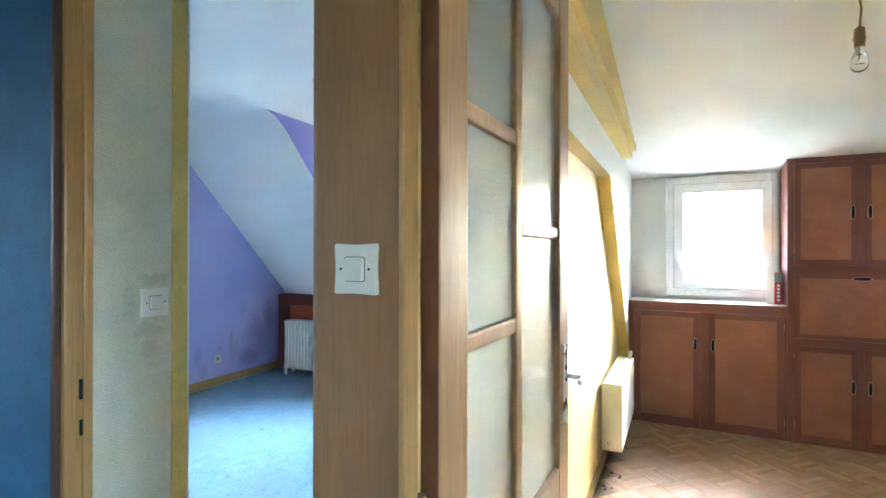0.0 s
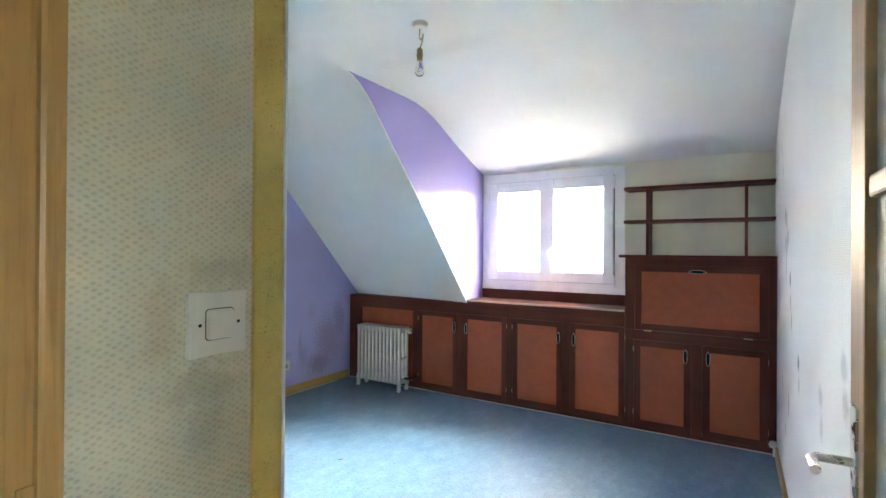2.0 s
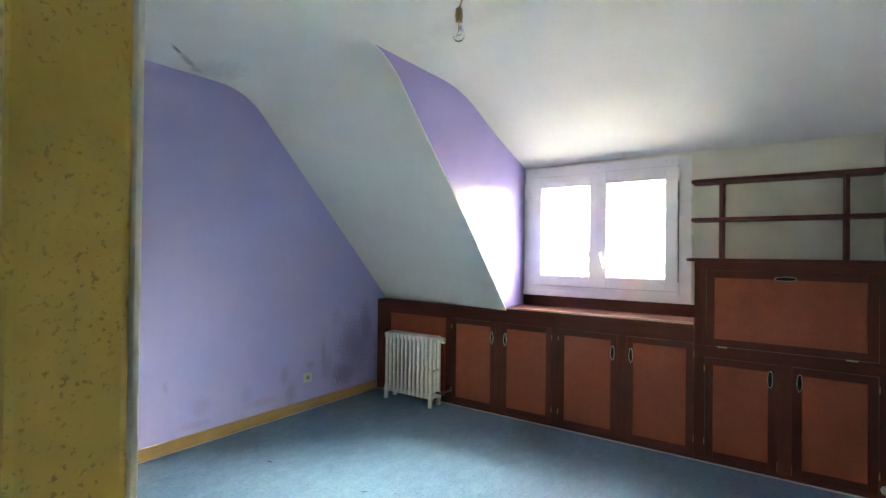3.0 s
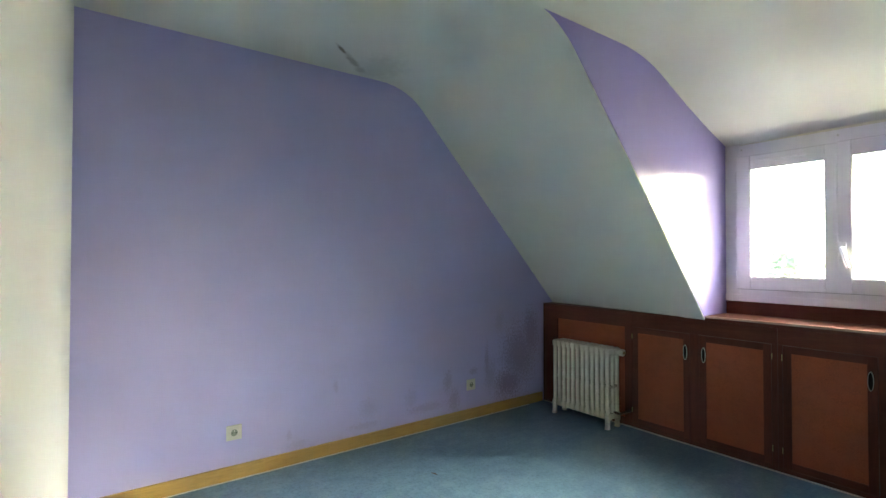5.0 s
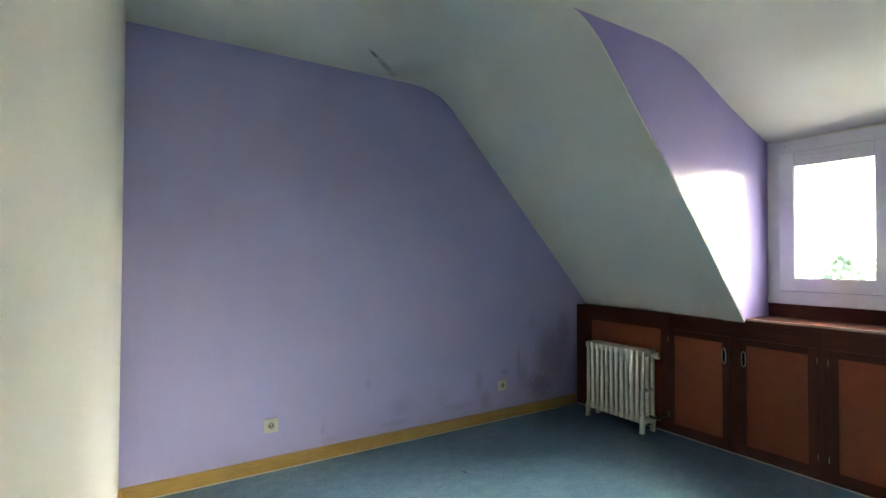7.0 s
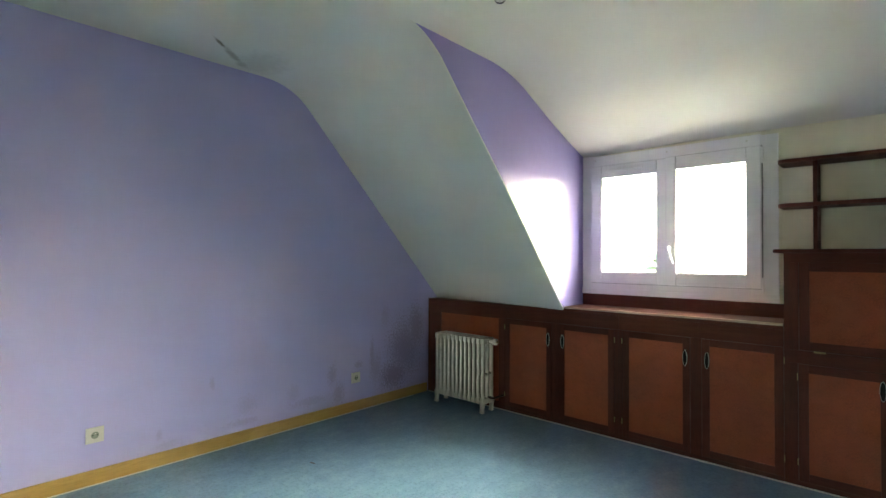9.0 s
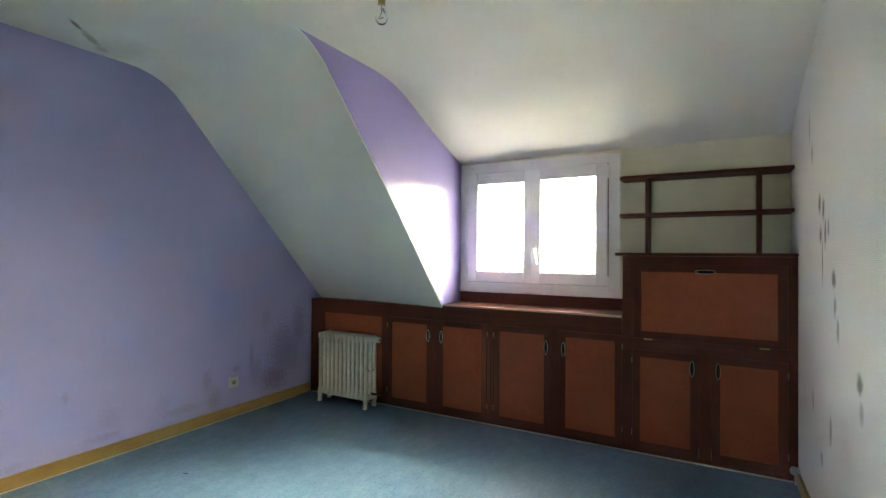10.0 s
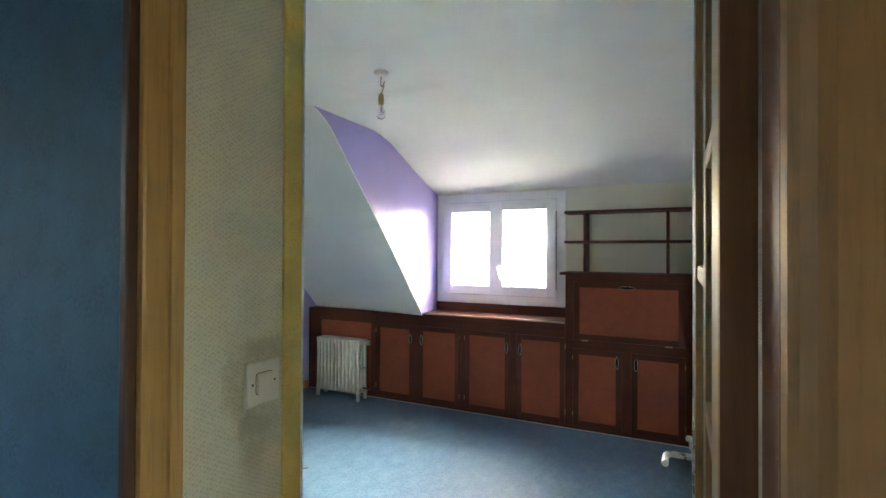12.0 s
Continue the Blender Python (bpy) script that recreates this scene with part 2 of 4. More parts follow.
PAPER = embossed_paper("embossed_cream_paper", (0.70, 0.65, 0.47), (0.33, 0.28, 0.16), [
    (2.96, -3.48, 1.145, 0.3, 0.06, 0.034, 0.36), (2.96, -3.53, 1.22, 0.3, 0.022, 0.06, 0.3), (2.96, -3.46, 1.275, 0.3, 0.06, 0.02, 0.3),
    (2.96, -3.48, 1.10, 0.3, 0.03, 0.045, 0.3)])
BLUE_PAPER = painted("blue_wallpaper", (0.055, 0.135, 0.205), 0.7, 0.25, 9.0, 110.0, 0.4, specks=(160.0, 0.48, 0.5, (0.03, 0.075, 0.12)))
HALL_WALL = painted("hall_wall_paper", (0.55, 0.52, 0.40), 0.6)
YELLOW = painted("yellow_gloss_paint", (0.64, 0.48, 0.12), 0.38, 0.14, 7.0, 80.0, 0.2, specks=(300.0, 0.58, 0.6, (0.20, 0.13, 0.04)))
YELLOW_BEAM = painted("yellow_beam_paint", (0.66, 0.50, 0.12), 0.45, 0.1, 4.0)
VINYL = vinyl_floor("blue_marbled_vinyl")
DARK_WOOD = wood("mahogany_stain", (0.078, 0.019, 0.010), (0.140, 0.037, 0.018), 0.6, (3, 30, 30), 1.0)
FRAME_WOOD = wood("mahogany_stain_upright", (0.078, 0.019, 0.010), (0.145, 0.038, 0.018), 0.6, (30, 30, 3), 1.0)
HARDBOARD = painted("stained_hardboard", (0.33, 0.084, 0.039), 0.62, 0.12, 4.0, 150.0, 0.4, specks=(170.0, 0.46, 0.4, (0.20, 0.052, 0.025)))
# kitchen finishes made lighter, with window bloom and haze partly in the colour
KITCHEN_FLAT = wood("kitchen_hazed_red_stain", (0.15, 0.050, 0.034), (0.24, 0.085, 0.057), 0.5, (3, 30, 30), 1.0)
KITCHEN_UPRIGHT = wood("kitchen_hazed_red_stain_upright", (0.15, 0.050, 0.034), (0.24, 0.085, 0.057), 0.5, (30, 30, 3), 1.0)
KITCHEN_PANEL = painted("kitchen_hazed_hardboard", (0.31, 0.125, 0.070), 0.5, 0.2, 6.0, 220.0, 0.4, specks=(260.0, 0.50, 0.3, (0.16, 0.05, 0.025)))
FRAME_SPEC = [DARK_WOOD, FRAME_WOOD, HARDBOARD]
for m in FRAME_SPEC:
    m.node_tree.nodes["Principled BSDF"].inputs["Specular IOR Level"].default_value = 0.22
BOARD = wood("varnished_plywood", (0.29, 0.140, 0.046), (0.40, 0.208, 0.074), 0.5, (20, 20, 1.6), 1.0)
BOARD_DARK = wood("dark_varnished_wood", (0.055, 0.020, 0.008), (0.10, 0.040, 0.016), 0.55, (30, 30, 1.5), 1.0)
RED_EDGE = wood("red_brown_varnish", (0.13, 0.045, 0.018), (0.21, 0.085, 0.035), 0.42, (30, 30, 1.5), 1.0)
JAMB = wood("honey_varnished_pine", (0.40, 0.21, 0.06), (0.56, 0.33, 0.11), 0.36, (34, 34, 1.4), 1.0, worn=0.3)
DOOR_WOOD = wood("varnished_beech", (0.30, 0.16, 0.062), (0.43, 0.26, 0.11), 0.45, (30, 30, 1.4), 1.0)
BASE_WOOD = wood("yellow_pine_skirting", (0.42, 0.26, 0.07), (0.60, 0.41, 0.14), 0.45, (30, 2.0, 30), 1.0, worn=0.2)
# rubber seals at the panes, and the painted shade round the sashes
SEAL_GAP_SHADE = painted("grey_seal_and_gap_shade", (0.22, 0.22, 0.23), 0.7)
PVC = painted("white_pvc", (0.80, 0.80, 0.82), 0.32, 0.03, 3.0, 30.0, 0.03)
PLASTIC = painted("ivory_switch_plastic", (0.78, 0.74, 0.64), 0.35, 0.05, 20.0, 60.0, 0.05)
SOCKET_WHITE = painted("grey_white_socket_plastic", (0.62, 0.61, 0.56), 0.4, 0.05, 20.0, 60.0, 0.05)
GAP = painted("rocker_gap_shade", (0.16, 0.12, 0.08), 0.8)
BLACK = painted("dark_recess", (0.02, 0.017, 0.015), 0.9)
BLACK.node_tree.nodes["Principled BSDF"].inputs["Specular IOR Level"].default_value = 0.1
RADIATOR = painted("cream_radiator_enamel", (0.77, 0.74, 0.63), 0.38, 0.07, 8.0, 50.0, 0.15)
CHROME = metal("worn_chrome", (0.72, 0.70, 0.66), 0.22)
PULL = metal("dull_nickel", (0.60, 0.57, 0.52), 0.35)
BRASS = metal("dull_brass", (0.42, 0.31, 0.15), 0.4)
STEEL = metal("rusty_steel", (0.30, 0.22, 0.16), 0.5)
CLEAR = glass("window_glass")
RIPPLED = glass("rippled_door_glass", 0.09, 0.26, (0.80, 0.85, 0.81), 0.72)
WHITE_PLASTER = painted("white_plaster", (0.75, 0.74, 0.70), 0.8)


def parquet(name):
    m, nt, b = nodes_of(name)
    co = coords(nt)
    g = noise_at(nt, co, 30, 5)
    info = nt.nodes.new("ShaderNodeObjectInfo")
    geo = nt.nodes.new("ShaderNodeNewGeometry")
    s = nt.nodes.new("ShaderNodeMath")
    s.operation = "ADD"
    nt.links.new(info.outputs["Random"], s.inputs[0])
    nt.links.new(geo.outputs["Random Per Island"], s.inputs[1])
    f = nt.nodes.new("ShaderNodeMath")
    f.operation = "FRACT"
    nt.links.new(s.outputs[0], f.inputs[0])
    c = ramp(nt, f.outputs[0], [(0.0, (0.22, 0.115, 0.05)), (0.35, (0.31, 0.175, 0.085)), (0.7, (0.36, 0.21, 0.11)), (1.0, (0.47, 0.30, 0.17))])
    c = mix(nt, 0.3, c, ramp(nt, g, [(0.3, (0.2, 0.11, 0.05)), (0.7, (0.42, 0.27, 0.15))]))
    nt.links.new(c, b.inputs["Base Color"])
    nt.links.new(ramp(nt, g, [(0.3, (0.38,) * 3), (0.7, (0.52,) * 3)]), b.inputs["Roughness"])
    bump(nt, b, g, 0.1)
    return m


OAK = parquet("oak_parquet")
PALE_EDGE = wood("worn_edge_with_sheen", (0.40, 0.30, 0.22), (0.62, 0.52, 0.42), 0.45, (3, 30, 30), 1.0)
GROUT = painted("parquet_joint", (0.16, 0.10, 0.06), 0.7)
LEAF = foliage("tree_leaves")
BARK = painted("tree_bark", (0.10, 0.075, 0.05), 0.85)
GRASS = painted("meadow", (0.042, 0.055, 0.030), 0.9, 0.3, 0.05, 0.5)
ROOF = painted("pale_roof", (0.55, 0.53, 0.50), 0.7)
RED_CARD = painted("red_card", (0.45, 0.05, 0.06), 0.5)
WHITE_CARD = painted("white_card", (0.78, 0.78, 0.76), 0.5)
LAMINATE = painted("worn_beige_laminate", (0.50, 0.48, 0.44), 0.45)
GREY_CARD = painted("grey_green_card", (0.25, 0.29, 0.24), 0.5)


# ---- mesh helpers
def box(bm, x0, x1, y0, y1, z0, z1, bevel=0.0):
    made = bmesh.ops.create_cube(bm, size=1.0)["verts"]
    for v in made:
        v.co = Vector(((x0 + x1) / 2 + v.co.x * (x1 - x0), (y0 + y1) / 2 + v.co.y * (y1 - y0), (z0 + z1) / 2 + v.co.z * (z1 - z0)))
    if bevel:
        edges = list({e for v in made for e in v.link_edges})
        bmesh.ops.bevel(bm, geom=edges, offset=bevel, segments=2, affect="EDGES", profile=0.6)
    return bm


def boxed(*args, **kw):
    return box(bmesh.new(), *args, **kw)


def prism(bm, ring, axis, a, b):
    """A polygon, given in the two other axes, drawn out along one axis from a to b."""
    def at(p, d):
        return {"x": (d, p[0], p[1]), "y": (p[0], d, p[1]), "z": (p[0], p[1], d)}[axis]
    va = [bm.verts.new(at(p, a)) for p in ring]
    vb = [bm.verts.new(at(p, b)) for p in ring]
    bm.faces.new(va)
    bm.faces.new(vb)
    for i in range(len(ring)):
        j = (i + 1) % len(ring)
        bm.faces.new((va[i], va[j], vb[j], vb[i]))
    bmesh.ops.recalc_face_normals(bm, faces=bm.faces[:])
    return bm


def lathe(bm, profile, centre, axis="z", steps=20):
    """A turned shape: (radius, height) pairs round an axis through centre."""
    rings = []
    for r, h in profile:
        ring = []
        for i in range(steps):
            a = 2 * math.pi * i / steps
            u, v = r * math.cos(a), r * math.sin(a)
            off = {"z": (u, v, h), "y": (u, h, v), "x": (h, u, v)}[axis]
            ring.append(bm.verts.new(Vector(centre) + Vector(off)))
        rings.append(ring)
    for a, b in zip(rings, rings[1:]):
        for i in range(steps):
            j = (i + 1) % steps
            bm.faces.new((a[i], a[j], b[j], b[i]))
    bm.faces.new(rings[0])
    bm.faces.new(rings[-1])
    bmesh.ops.recalc_face_normals(bm, faces=bm.faces[:])
    return bm


def tube(bm, points, radius, steps=10, flat=1.0):
    """A round bar that follows points."""
    pts = [Vector(p) for p in points]
    rings = []
    for i, p in enumerate(pts):
        d = (pts[min(i + 1, len(pts) - 1)] - pts[max(i - 1, 0)]).normalized()
        side = d.cross(Vector((0, 0, 1)))
        if side.length < 0.05:
            side = d.cross(Vector((0, 1, 0)))
        side.normalize()
        up = side.cross(d).normalized()
        rings.append([bm.verts.new(p + radius * (math.cos(a) * side + flat * math.sin(a) * up)) for a in (2 * math.pi * k / steps for k in range(steps))])
    for a, b in zip(rings, rings[1:]):
        for i in range(steps):
            j = (i + 1) % steps
            bm.faces.new((a[i], a[j], b[j], b[i]))
    bm.faces.new(rings[0])
    bm.faces.new(rings[-1])
    bmesh.ops.recalc_face_normals(bm, faces=bm.faces[:])
    return bm


def shell(bm, grid, lift):
    """A sheet through a grid of points, with thickness along the vector lift."""
    lift = Vector(lift)
    low = [[bm.verts.new(p) for p in row] for row in grid]
    top = [[bm.verts.new(Vector(p) + lift) for p in row] for row in grid]
    n, m = len(grid), len(grid[0])
    for i in range(n - 1):
        for j in range(m - 1):
            for g in (low, top):
                bm.faces.new((g[i][j], g[i + 1][j], g[i + 1][j + 1], g[i][j + 1]))
    rim = [(i, 0) for i in range(n)] + [(n - 1, j) for j in range(1, m)] + [(i, m - 1) for i in range(n - 2, -1, -1)] + [(0, j) for j in range(m - 2, 0, -1)]
    for (a, b), (c, d) in zip(rim, rim[1:] + rim[:1]):
        bm.faces.new((low[a][b], low[c][d], top[c][d], top[a][b]))
    bmesh.ops.recalc_face_normals(bm, faces=bm.faces[:])
    return bm


def origin(ob):
    o = Vector((0, 0, 0))
    while ob is not None:
        o += ob.location
        ob = ob.parent
    return o


def mesh_object(name, bm, material, smooth=False):
    me = bpy.data.meshes.new(name)
    bm.to_mesh(me)
    bm.free()
    for m in (material if isinstance(material, (list, tuple)) else [material]):
        me.materials.append(m)
    if smooth:
        for p in me.polygons:
            p.use_smooth = True
        me.set_sharp_from_angle(angle=radians(38))
    return new(name, me)


def part(name, bm, material, parent, label="", smooth=False, local=False):
    """One mesh under a thing or a part; local: the mesh is given in the thing's own axes."""
    if not local:
        bmesh.ops.translate(bm, verts=bm.verts[:], vec=-origin(parent))
    ob = mesh_object(name, bm, material, smooth)
    ob.parent = parent
    return tagged(ob, label) if label else ob


def thing(name, base, label, category, group="", kind="", turn=0.0):
    ob = new(name)
    ob.empty_display_size = 0.1
    ob.location = base
    ob.rotation_euler = (0, 0, radians(turn))
    return tagged(ob, label, category, group, kind)


def structure(name, bm, material, label, category, smooth=False):
    return tagged(mesh_object(name, bm, material, smooth), label, category, kind="structure")

# ---- structure: the bedroom
CEIL, LEFT_X, RIGHT_X, NEAR_Y, WIN_Y, CHEEK_X = 2.45, 0.0, 3.66, -3.305, 0.305, 1.392


def foot(x):
    """Where the roof slope meets the cabinets."""
    k = max(0.0, min(1.0, x / CHEEK_X))
    return 0.13 - 0.15 * k ** 1.3


def bezier(p0, p1, p2, n):
    return [tuple((1 - s) ** 2 * a + 2 * s * (1 - s) * b + s * s * c for a, b, c in zip(p0, p1, p2)) for s in (i / n for i in range(n + 1))]


def sag(x):
    """How far the flat ceiling hangs down beside the dormer's cheek."""
    return 0.045 * max(0.0, 1 - abs(x - CHEEK_X) / 0.66)


def slope_profile(x):
    """(y, z) from the flat ceiling over the rounded bend down the roof slope."""
    f = foot(x)
    top = f - 0.965 * (CEIL - 0.845)
    k = max(0.0, min(1.0, x / CHEEK_X)) ** 2
    c = CEIL - sag(x)
    bend = bezier((top - 0.22 + 0.19 * k, c), (top + 0.01 + 0.06 * k, c), (top + 0.155 + 0.055 * k, CEIL - 0.161), 8)
    low = [(f - 0.965 * (z - 0.845) + 0.05 * k * min(1.0, (z - 0.845) / 0.75), z) for z in (2.0, 1.7, 1.4, 1.1, 0.845)]
    return bend + low


def dormer_profile(x):
    k = max(0.0, 1 - (x - CHEEK_X) / 0.66)
    c = CEIL - sag(x)
    bend = bezier((-1.30 + 0.35 * k, c), (-0.80 + 0.05 * k, c), (-0.47 - 0.08 * k, 2.315 + 0.015 * k), 8)
    return bend + [(-0.22, 2.22 - 0.028 * k), (0.05, 2.12 - 0.03 * k), (WIN_Y, 2.02 - 0.015 * k)]


def wavy(p, amount=0.004):
    return Vector(p) + Vector((0, 0, amount * noise.noise(Vector(p) * 1.7)))


bm = bmesh.new()
xs = [LEFT_X - 0.1] + [CHEEK_X * i / 8 for i in range(9)]
shell(bm, [[wavy((x, y, z)) for y, z in [(NEAR_Y - 0.1, CEIL), (-2.6, CEIL), (-1.9, CEIL - 0.4 * sag(x))] + slope_profile(x)] for x in xs], (0, 0.03, 0.1))
xs = [CHEEK_X + (RIGHT_X + 0.06 - CHEEK_X) * i / 10 for i in range(11)]
shell(bm, [[wavy((x, y, z)) for y, z in [(NEAR_Y - 0.1, CEIL), (-2.6, CEIL), (-1.9, CEIL - 0.4 * sag(x)), (-1.6, CEIL - sag(x))] + dormer_profile(x)] for x in xs], (0, 0.01, 0.1))
structure("ceiling", bm, CEILING, "white painted attic ceiling with a roof slope and brown water stain", "ceiling", smooth=True)

prof0 = slope_profile(0.0)
ring = [(NEAR_Y - 0.2, 0.0), (0.5, 0.0), (0.5, 0.8)] + [(y, z + 0.03) for y, z in reversed(prof0)] + [(NEAR_Y - 0.2, CEIL + 0.03)]
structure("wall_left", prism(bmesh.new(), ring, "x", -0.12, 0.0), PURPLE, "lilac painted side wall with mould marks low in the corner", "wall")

prof1 = slope_profile(CHEEK_X)
ring = [(y + 0.005, z + 0.005) for y, z in prof1] + [(0.0, 0.857), (WIN_Y + 0.02, 0.857)] + [(y, z + 0.03) for y, z in reversed(dormer_profile(CHEEK_X))] + [(-1.6, CEIL + 0.0)]
bm = prism(bmesh.new(), ring, "x", CHEEK_X - 0.08, CHEEK_X + 0.004)
bm.verts.ensure_lookup_table()
for v in bm.verts[:len(prof1)]:
    v.co += Vector((0, 0.045, 0.03))
structure("wall_dormer_cheek", bm, CHEEK, "glossy lilac cheek wall of the dormer", "wall")

bm = prism(bmesh.new(), [(3.704, -3.60), (3.735, -3.60), (3.735, 0.5), (RIGHT_X, 0.5), (RIGHT_X, 0.0)], "z", 0.0, CEIL + 0.05)
ob = structure("wall_right", bm, [FABRIC_WALL, YELLOW_WALL], "white ribbed wallpaper wall with grey mould spots", "wall")
for p in ob.data.polygons:
    p.material_index = 1 if p.normal.x > 0.5 else 0

bm = prism(bmesh.new(), [(-0.12, NEAR_Y + 0.003), (2.964, -3.380), (2.964, -3.62), (-0.12, -3.62)], "z", 0.0, CEIL + 0.05)
ob = structure("wall_near", bm, [WHITE_WALL, PAPER, BLUE_PAPER], "white wall with embossed cream paper on its hall end", "wall")
for p in ob.data.polygons:
    p.material_index = 1 if p.normal.x > 0.5 else 2 if p.normal.y < -0.5 else 0
structure("wall_over_bedroom_door", boxed(2.9645, 3.703, -3.50, -3.376, 2.17, CEIL + 0.05), WHITE_WALL, "white wall above the bedroom doorway", "wall")

# window wall with its opening
WX0, WX1, WZ0, WZ1 = 1.47, 2.60, 1.03, 1.93
bm = bmesh.new()
box(bm, 0.0, WX0, WIN_Y, WIN_Y + 0.16, 0.0, 2.3)
box(bm, WX1, RIGHT_X, WIN_Y, WIN_Y + 0.16, 0.0, 2.3)
box(bm, WX0, WX1, WIN_Y, WIN_Y + 0.16, 0.0, WZ0)
box(bm, WX0, WX1, WIN_Y, WIN_Y + 0.16, WZ1, 2.3)
structure("wall_window", bm, CREAM_WALL, "cream painted window wall behind the shelves", "wall")

floor_bedroom = structure("floor_bedroom", boxed(-0.1, 3.73, -3.50, 0.45, -0.1, 0.0), VINYL, "blue marbled sheet vinyl floor", "floor")

structure("trim_floor_front", boxed(0.02, 3.64, -0.016, -0.0005, 0.0, 0.005, bevel=0.002), SOCKET_WHITE, "pale sealant line along the cabinets", "trim")
structure("trim_floor_left", boxed(0.0145, 0.024, -3.28, -0.2, 0.0, 0.004, bevel=0.0015), SOCKET_WHITE, "pale sealant line along the skirting", "trim")
# skirting boards
structure("baseboard_left", boxed(0.0, 0.014, NEAR_Y, -0.02, 0.0, 0.078, bevel=0.003), BASE_WOOD, "yellow varnished pine skirting board", "baseboard")
structure("baseboard_right", prism(bmesh.new(), [(3.646, -0.06), (3.662, -0.06), (3.694, -2.6), (3.676, -2.6)], "z", 0.0, 0.07), BASE_WOOD, "yellow varnished pine skirting board", "baseboard")
structure("baseboard_near", boxed(0.016, 0.6, NEAR_Y - 0.01, NEAR_Y + 0.014, 0.0, 0.078, bevel=0.003), BASE_WOOD, "yellow varnished pine skirting board", "baseboard")

# ---- structure: hall, door frames
structure("trim_bedroom_door", boxed(2.90, 2.970, -3.421, -3.377, 0.0, 2.2, bevel=0.004), YELLOW, "mustard yellow painted door casing with worn spots", "door frame")

structure("trim_casing_edge", boxed(2.962, 2.971, -3.3765, -3.3735, 0.0, 2.2, bevel=0.001), WHITE_CARD, "thin white painted edge of the door casing", "door frame")

jamb = tagged(new("door_frame_blue_room"), "honey varnished pine door frame with a strike plate", "door frame", kind="structure")
jamb.location = (2.93, -3.65, 0)
part("post", boxed(2.946, 2.972, -3.676, -3.632, 0.0, 2.2, bevel=0.005), JAMB, jamb)
part("moulding", boxed(2.90, 2.979, -3.640, -3.619, 0.0, 2.2, bevel=0.005), JAMB, jamb)
part("stop", boxed(2.950, 2.964, -3.692, -3.676, 0.0, 2.2, bevel=0.003), BOARD_DARK, jamb, "dark brown rebate strip")
part("strike_plate", boxed(2.972, 2.9745, -3.652, -3.633, 0.90, 1.10, bevel=0.001), JAMB, jamb, "varnished over strike plate")
for z in (0.915, 0.99, 1.003, 1.085):
    part("screw", lathe(bmesh.new(), [(0.0022, 0.0), (0.0022, 0.003)], (2.9725, -3.642, z), "x", 10), BRASS, jamb)
part("latch_lip", boxed(2.9735, 2.9765, -3.6365, -3.632, 1.018, 1.058, bevel=0.001), STEEL, jamb, "worn bare steel lip")
part("keyhole", boxed(2.9735, 2.976, -3.647, -3.637, 1.015, 1.06), BLACK, jamb, "dark latch hole")
part("bolt_hole", boxed(2.9735, 2.976, -3.646, -3.638, 0.935, 0.97), BLACK, jamb, "dark bolt hole")

bm = bmesh.new()
box(bm, 2.86, 2.964, -3.692, -3.622, 2.2, CEIL + 0.05)
box(bm, 2.86, 2.964, -6.0, -4.5, 0.0, CEIL + 0.05)
box(bm, 2.86, 2.964, -4.5, -3.692, 2.15, CEIL + 0.05)
structure("wall_hall_left", bm, HALL_WALL, "cream papered hall wall", "wall")
bm = bmesh.new()
box(bm, 2.86, 6.7, -6.12, -6.0, 0.0, CEIL + 0.05)
box(bm, 6.58, 6.7, -6.0, -4.72, 0.0, CEIL + 0.05)
box(bm, 6.58, 6.7, -3.95, -3.71, 0.0, CEIL + 0.05)
box(bm, 6.58, 6.7, -4.72, -3.95, 0.0, 0.9)
box(bm, 6.58, 6.7, -4.72, -3.95, 1.9, CEIL + 0.05)
structure("wall_hall_back", bm, HALL_WALL, "cream papered hall wall", "wall")
bm = bmesh.new()
box(bm, 4.66, 6.7, -3.71, -3.60, 0.0, CEIL + 0.05)
box(bm, 3.8295, 4.66, -3.71, -3.60, 2.15, CEIL + 0.05)
structure("wall_hall_right", bm, HALL_WALL, "cream papered wall round the second doorway", "wall")
structure("floor_hall", boxed(2.86, 6.7, -6.1, -3.50, -0.1, -0.002), VINYL, "blue marbled sheet vinyl floor", "floor")
structure("ceiling_hall", boxed(2.7, 6.7, -6.1, -3.40, CEIL + 0.05, CEIL + 0.15), CEILING, "white painted ceiling", "ceiling")

# neighbouring blue room with its own window far to the side
bm = bmesh.new()
box(bm, -0.12, 0.0, -6.1, -5.6, 0.0, CEIL)
box(bm, -0.12, 0.0, -4.95, -3.62, 0.0, CEIL)
box(bm, -0.12, 0.0, -5.6, -4.95, 0.0, 0.9)
box(bm, -0.12, 0.0, -5.6, -4.95, 2.1, CEIL)
box(bm, -0.12, 2.86, -6.1, -6.0, 0.0, CEIL)
structure("wall_blue_room", bm, BLUE_PAPER, "blue wallpapered walls of the neighbouring room", "wall")
structure("floor_blue_room", boxed(-0.12, 2.86, -6.1, -3.62, -0.1, -0.002), VINYL, "blue marbled sheet vinyl floor", "floor")
structure("ceiling_blue_room", boxed(-0.12, 2.86, -6.1, -3.62, CEIL, CEIL + 0.045), CEILING, "white painted ceiling", "ceiling")

